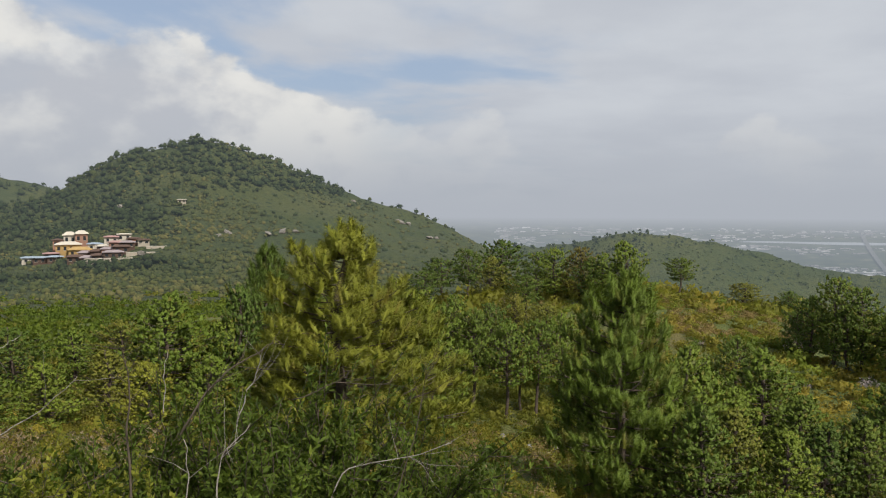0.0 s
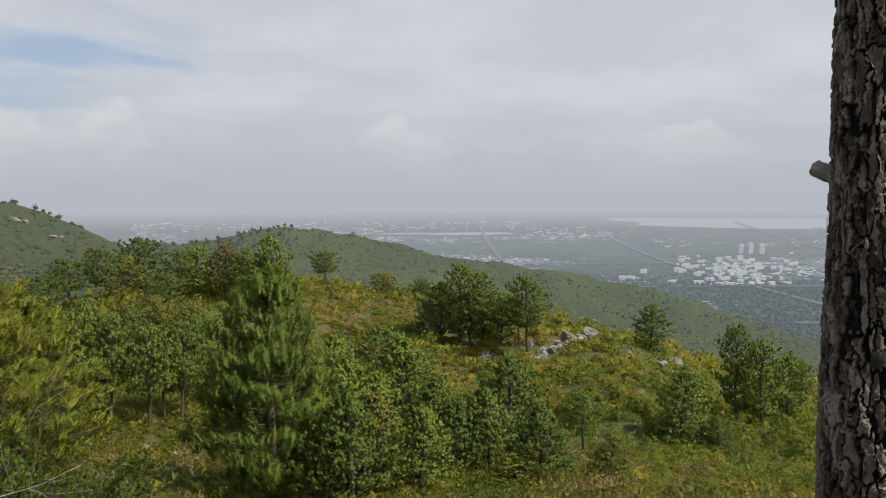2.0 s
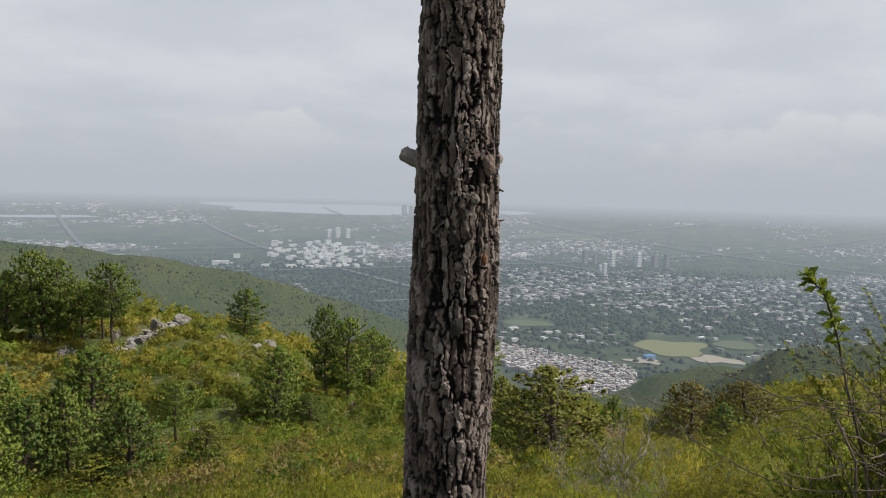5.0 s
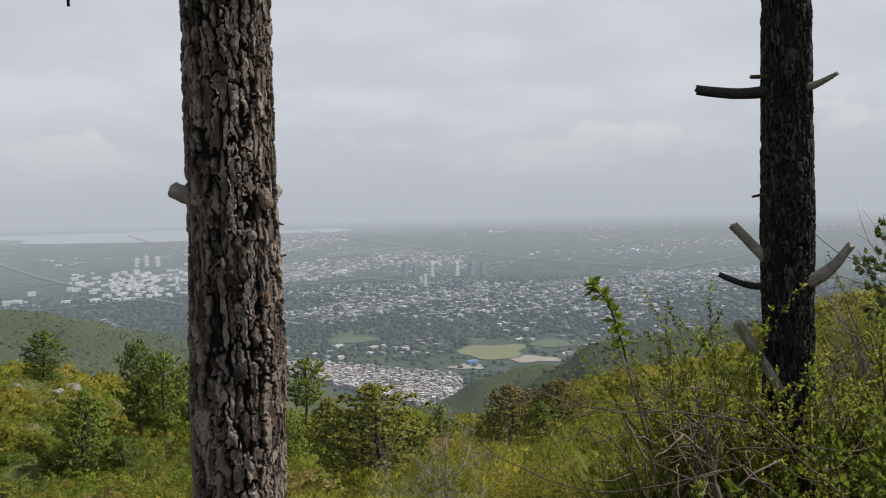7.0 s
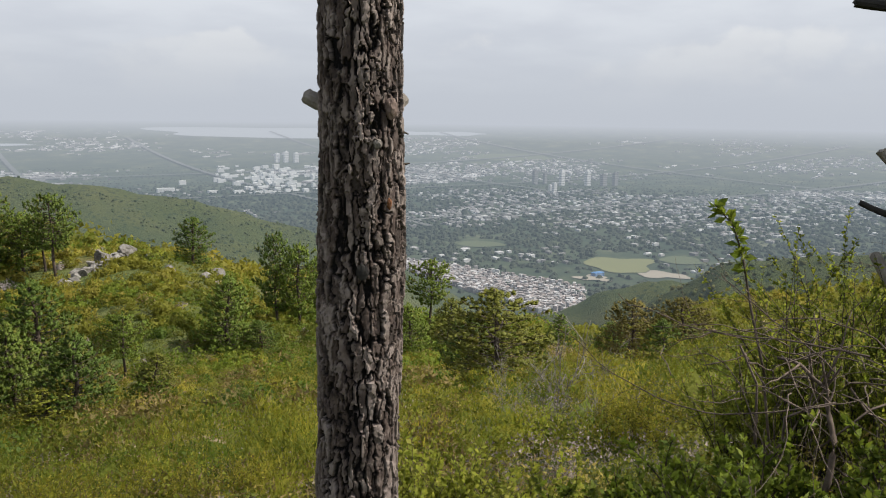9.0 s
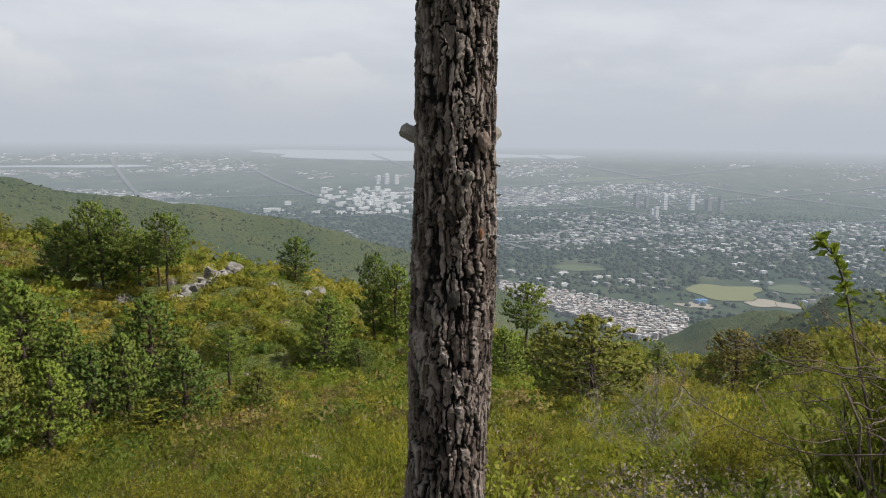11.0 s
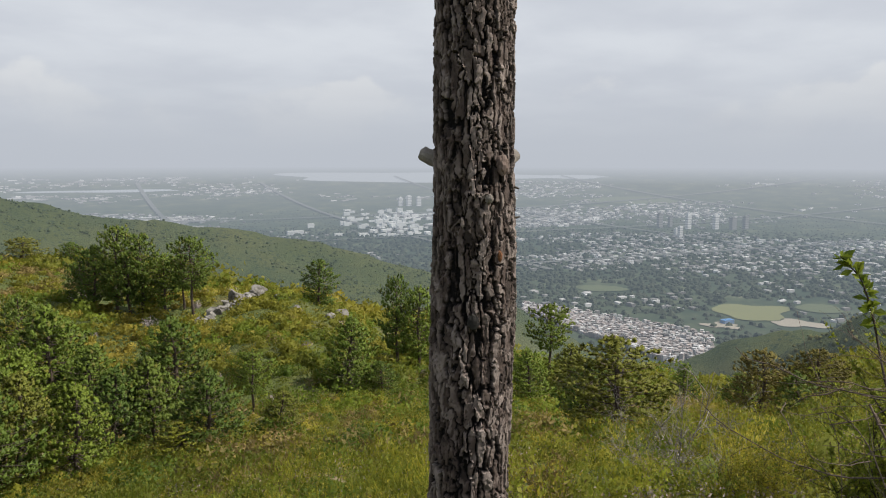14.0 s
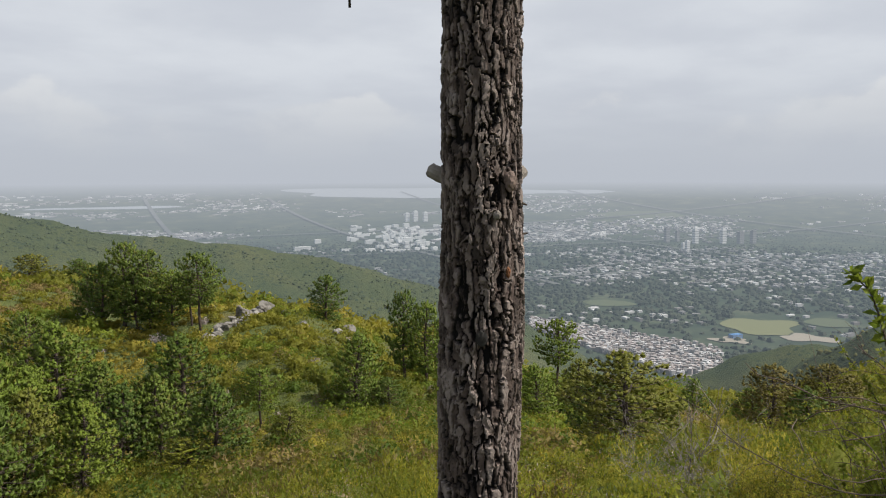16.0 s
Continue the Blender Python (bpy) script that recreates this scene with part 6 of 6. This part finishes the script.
def house(az, r, w, dep, h, wall, roof, label, roof_h=1.4, floors=1, lift=0.0):
    """A hill house: walls on a footing, hipped eaves roof, windows with frames."""
    p = at(az, r)
    t = thing("hill_house", (p.x, p.y, p.z + lift), label, "house", "houses on the hill")
    t.rotation_euler = (0, 0, radians(az))
    part("wall", mesh_np("wall", *slab(-w / 2, w / 2, -dep / 2, dep / 2, -4 - lift, h), wall), t)
    o = 0.7
    a, b, k = w / 2 + o, dep / 2 + o, min(w, dep) * 0.32
    V = [(-a, -b, h), (a, -b, h), (a, b, h), (-a, b, h), (-a, -b, h + 0.25), (a, -b, h + 0.25), (a, b, h + 0.25), (-a, b, h + 0.25),
         (-a + k + o, -b + k + o, h + roof_h), (a - k - o, -b + k + o, h + roof_h), (a - k - o, b - k - o, h + roof_h), (-a + k + o, b - k - o, h + roof_h)]
    F = [[0, 3, 2, 1], [0, 1, 5, 4], [1, 2, 6, 5], [2, 3, 7, 6], [3, 0, 4, 7], [4, 5, 9, 8], [5, 6, 10, 9], [6, 7, 11, 10], [7, 4, 8, 11], [8, 9, 10, 11]]
    part("roof", mesh_np("roof", V, F, roof), t)
    n = max(2, int(w / 3))
    for fl in range(floors):
        for q in range(n):
            x = -w / 2 + (q + 0.5) * w / n
            z = (fl + 0.32) * h / floors
            win = part("window", mesh_np("window", *slab(x - 0.65, x + 0.65, -dep / 2 - 0.06, -dep / 2 + 0.1, z, z + 0.45 * h / floors), GLASSD), t)
            part("sill", mesh_np("sill", *slab(x - 0.8, x + 0.8, -dep / 2 - 0.18, -dep / 2 - 0.01, z - 0.12, z - 0.01), CREAM), win)
    return t


def build_hill_houses():
    G = "ochre yellow hill restaurant with a pale tiered roof"
    B = "brown timber terrace house with a dark roof"
    P, S = "brick pavilion with a white tent roof", "low house with a blue-grey sheet roof"
    R, C = "small house with a pinkish red roof", "small cream flat-roofed house"
    for az, r, w, d, h, wall, roof, lab, rh, fl, lift in (
            (27.0, 462, 12, 8, 4.0, OCHRE, CREAM, G, 1.6, 1, 1.5), (26.3, 455, 11, 7, 3.4, OCHRE, OCHRE, G, 1.6, 1, 0.8), (26.2, 472, 6, 5, 5, BRICKC, CREAM, P, 2.0, 1, 3),
            (26.9, 475, 6, 5, 4.6, CREAM, CREAM, P, 2.0, 1, 3), (27.6, 472, 5, 5, 4, BRICKC, BROWN, P, 1.0, 1, 2.5), (25.4, 460, 7, 6, 3.4, CREAM, BLUEG, "cream house with a blue-grey sheet roof", 0.9, 1, 1.5),
            (28.5, 448, 9, 6, 2.8, BROWN, BLUEG, S, 0.8, 1, 0), (29.2, 453, 8, 6, 2.8, CREAM, BLUEG, S, 0.8, 1, 0), (27.8, 446, 7, 5, 2.8, BROWN, BLUEG, B, 0.8, 1, 0), (28.0, 456, 7, 5, 3, BROWN, PINKR, B, 0.8, 1, 0.6),
            (26.5, 441, 9, 6, 3.0, BROWN, BROWN, B, 1.2, 1, 0), (25.7, 437, 9, 6, 3.0, BROWN, MAUVE, B, 1.2, 1, 0.3), (25.0, 434, 9, 6, 3.0, BROWN, BROWN, B, 1.2, 1, 0.6), (24.3, 433, 9, 6, 3.0, BROWN, MAUVE, B, 1.2, 1, 0.6),
            (25.9, 447, 8, 5, 3.2, BROWN, MAUVE, B, 1.2, 1, 0.8), (25.2, 444, 8, 5, 3.2, BROWN, BROWN, B, 1.2, 1, 1.2), (24.5, 442, 8, 5, 3.2, BRICKC, MAUVE, B, 1.2, 1, 1.2), (23.8, 441, 8, 5, 3.2, BROWN, BROWN, B, 1.1, 1, 1.2),
            (24.8, 452, 8, 5, 3.2, BROWN, CREAM, B, 1.0, 1, 1.8), (24.1, 451, 7, 5, 3.2, BRICKC, PINKR, R, 1.0, 1, 1.8), (23.4, 449, 7, 5, 3.0, BROWN, MAUVE, B, 1.0, 1, 1.5),
            (24.4, 462, 7, 5, 3.2, CREAM, PINKR, R, 1.0, 1, 2.2), (23.6, 464, 7, 5, 3.2, CREAM, CREAM, C, 0.6, 1, 2.2), (23.0, 458, 6, 5, 2.8, BRICKC, BROWN, B, 0.8, 1, 1.5),
            (22.4, 454, 6, 4, 2.4, STONEW, BROWN, "small pale stone house by the road", 0.7, 1, 0.6), (19.9, 530, 5, 4, 1.8, STONEW, CREAM, "small pale hut on the hillside", 0.5, 1, 0.3)):
        house(az, r, w, d, h, wall, roof, lab, rh, fl, lift)
    for az, r, w, h in ((24.6, 426, 22, 1.5), (22.6, 436, 14, 1.0), (21.6, 448, 10, 0.8)):
        p = at(az, r)
        t = thing("retaining_wall", p, "pale stone retaining wall below the houses", "wall")
        t.rotation_euler = (0, 0, radians(az))
        part("wall", mesh_np("wall", *slab(-w / 2, w / 2, -0.6, 0.6, -3, h), STONEW), t)
        part("coping", mesh_np("coping", *slab(-w / 2 - 0.1, w / 2 + 0.1, -0.75, 0.75, h, h + 0.3), CREAM), t)


build_hill_houses()


# ---- towers, fields and lake of the plain ----
FIELD = plain_mat("dry playing field", 1.0, (0.14, 0.15, 0.06), (0.16, 0.16, 0.07), far=True)
LAWN = plain_mat("green playing field", 1.0, (0.07, 0.09, 0.042), (0.085, 0.10, 0.046), far=True)
BARE = plain_mat("bare trodden earth", 1.0, (0.26, 0.23, 0.18), (0.30, 0.27, 0.22), far=True)
GREY = plain_mat("grey tower walls", 0.9, (0.16, 0.155, 0.15), (0.24, 0.235, 0.23), far=True)
BLUE = plain_mat("blue sheet roof", 0.6, (0.08, 0.22, 0.45), (0.10, 0.25, 0.5), far=True)
WATER = m_water()


def flat_patch(name, az, el, ra, rd, mat, label, category, wob=0.06, square=2.0):
    """A field or lake laid on the plain, given by its middle's direction."""
    R = np.linspace(900, 4900, 4000)
    r = float(R[np.argmin(np.abs(floor_of_plain(R) / R - math.tan(radians(el))))])
    q = np.linspace(0, 2 * np.pi, 60, endpoint=False)
    k = 1 + wob * np.sin(q * 3 + az) + wob * 0.7 * np.sin(q * 5 + el)
    k = k / (np.abs(np.cos(q)) ** square + np.abs(np.sin(q)) ** square) ** (1 / square)
    A = az + ra * np.cos(q) * k
    rr = r + rd * np.sin(q) * k
    x, y, z = polar(np.concatenate([A, [az]]), np.concatenate([rr, [r]]))
    z = EYE + floor_of_plain(np.hypot(x, y)) + 1.2
    F = [[60, i, (i + 1) % 60] for i in range(60)]
    tagged(new(name, mesh_np(name, np.stack([x, y, z], 1), F, mat)), label, category, "", "structure")
    return r


def tower(az, el_base, w, d, h, mat, label):
    R = np.linspace(900, 4900, 4000)
    r = float(R[np.argmin(np.abs(floor_of_plain(R) / R - math.tan(radians(el_base))))])
    p = at(az, r)
    t = thing("tower_block", p, label, "building", "towers of the city")
    t.rotation_euler = (0, 0, radians(-22))
    w, d, h = (0.72 * w, 0.72 * d, 0.78 * h) if h > 20 else (w, d, h)
    part("shaft", mesh_np("shaft", *slab(-w / 2, w / 2, -d / 2, d / 2, -3, h), mat), t)
    part("roof_house", mesh_np("roof_house", *slab(-w / 4, w / 4, -d / 4, d / 4, h, h + h * 0.08), mat), t)
    for k in range(5):
        z = h * (0.12 + 0.17 * k)
        part("window_band", mesh_np("window_band", *slab(-w / 2 - 0.1, w / 2 + 0.1, -d / 2 - 0.1, d / 2 + 0.1, z, z + h * 0.05), CITY), t)


def build_roads():
    """Pale avenues on the city's grid."""
    turn = radians(-22)
    b = Bag(4)
    for along, k, lo, hi, wd in ((0, 1500, 500, 3600, 9), (0, 2150, 300, 3800, 8), (0, 2900, 0, 3600, 9), (1, 900, 1300, 4200, 9), (1, 1650, 1300, 4200, 8), (1, 2500, 1200, 3800, 9), (1, 300, 1900, 4300, 9)):
        q = np.linspace(lo, hi, 60)
        for s0, s1 in zip(q[:-1], q[1:]):
            c = []
            for ss, o in ((s0, -wd), (s1, -wd), (s1, wd), (s0, wd)):
                u, v = (ss, k + o) if along == 0 else (k + o, ss)
                c.append((u * math.cos(turn) - v * math.sin(turn), u * math.sin(turn) + v * math.cos(turn)))
            c = np.array(c)
            r = np.hypot(c[:, 0], c[:, 1])
            if r.min() < 1650 or r.max() > 4600:
                continue
            b.add(np.column_stack([c, EYE + floor_of_plain(r) + 5.0]), [[0, 1, 2, 3]])
    tagged(new("road", b.mesh("road", ROADM)), "pale avenues crossing the hazy city", "road", "", "structure")


ROADM = plain_mat("pale avenue", 0.9, (0.095, 0.10, 0.095), (0.115, 0.118, 0.112), far=True)


def build_plain():
    flat_patch("playing_field", -68.4, -10.45, 2.2, 62, FIELD, "large dry olive-green playing field", "field", 0.13, 4.0)
    flat_patch("bare_ground", -71.4, -11.0, 1.7, 26, BARE, "pale trodden ground beside the playing field", "ground", 0.2)
    flat_patch("bare_ground", -66.6, -11.5, 1.2, 20, BARE, "pale trodden ground beside the playing field", "ground", 0.25)
    flat_patch("playing_field", -58.4, -9.35, 1.75, 34, LAWN, "green oval cricket ground ringed by trees", "field")
    flat_patch("playing_field", -72.6, -9.9, 1.4, 40, LAWN, "green field on the plain", "field")
    flat_patch("playing_field", -60.4, -3.1, 3.0, 130, LAWN, "green fields far off on the plain", "field")
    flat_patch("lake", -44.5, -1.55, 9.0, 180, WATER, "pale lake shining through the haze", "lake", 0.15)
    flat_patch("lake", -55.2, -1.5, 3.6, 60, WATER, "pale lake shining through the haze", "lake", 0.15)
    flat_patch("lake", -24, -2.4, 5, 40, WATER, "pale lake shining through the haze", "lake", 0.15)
    W, D = "white tower block over the city's trees", "grey tower block over the city's trees"
    for az, el, w, d, h, m, lab in ((-64.1, -5.0, 22, 18, 62, WHITE, W), (-65.9, -4.95, 24, 18, 60, WHITE, W), (-62.2, -4.95, 22, 18, 60, GREY, D), (-62.9, -4.9, 16, 14, 44, GREY, D), (-67.0, -4.95, 26, 20, 50, GREY, D),
                                    (-67.8, -4.9, 22, 18, 54, GREY, D), (-63.6, -5.6, 16, 14, 42, WHITE, W), (-63.3, -5.5, 12, 12, 30, WHITE, W), (-45.2, -3.6, 26, 18, 50, WHITE, W), (-44.5, -3.6, 26, 18, 56, WHITE, W),
                                    (-43.9, -3.6, 26, 18, 46, WHITE, W), (-49.2, -1.9, 30, 24, 70, GREY, D), (-49.7, -1.9, 24, 24, 64, GREY, D), (-36.4, -5.6, 50, 14, 12, WHITE, "long low white block below the ridge")):
        tower(az, el, w, d, h, m, lab)
    tower(-66.9, -11.3, 18, 10, 6, BLUE, "long low hall with a bright blue roof")
    tower(-75.6, -10.1, 34, 16, 6, CITY, "large white low hall by the fields")


build_roads()
build_plain()
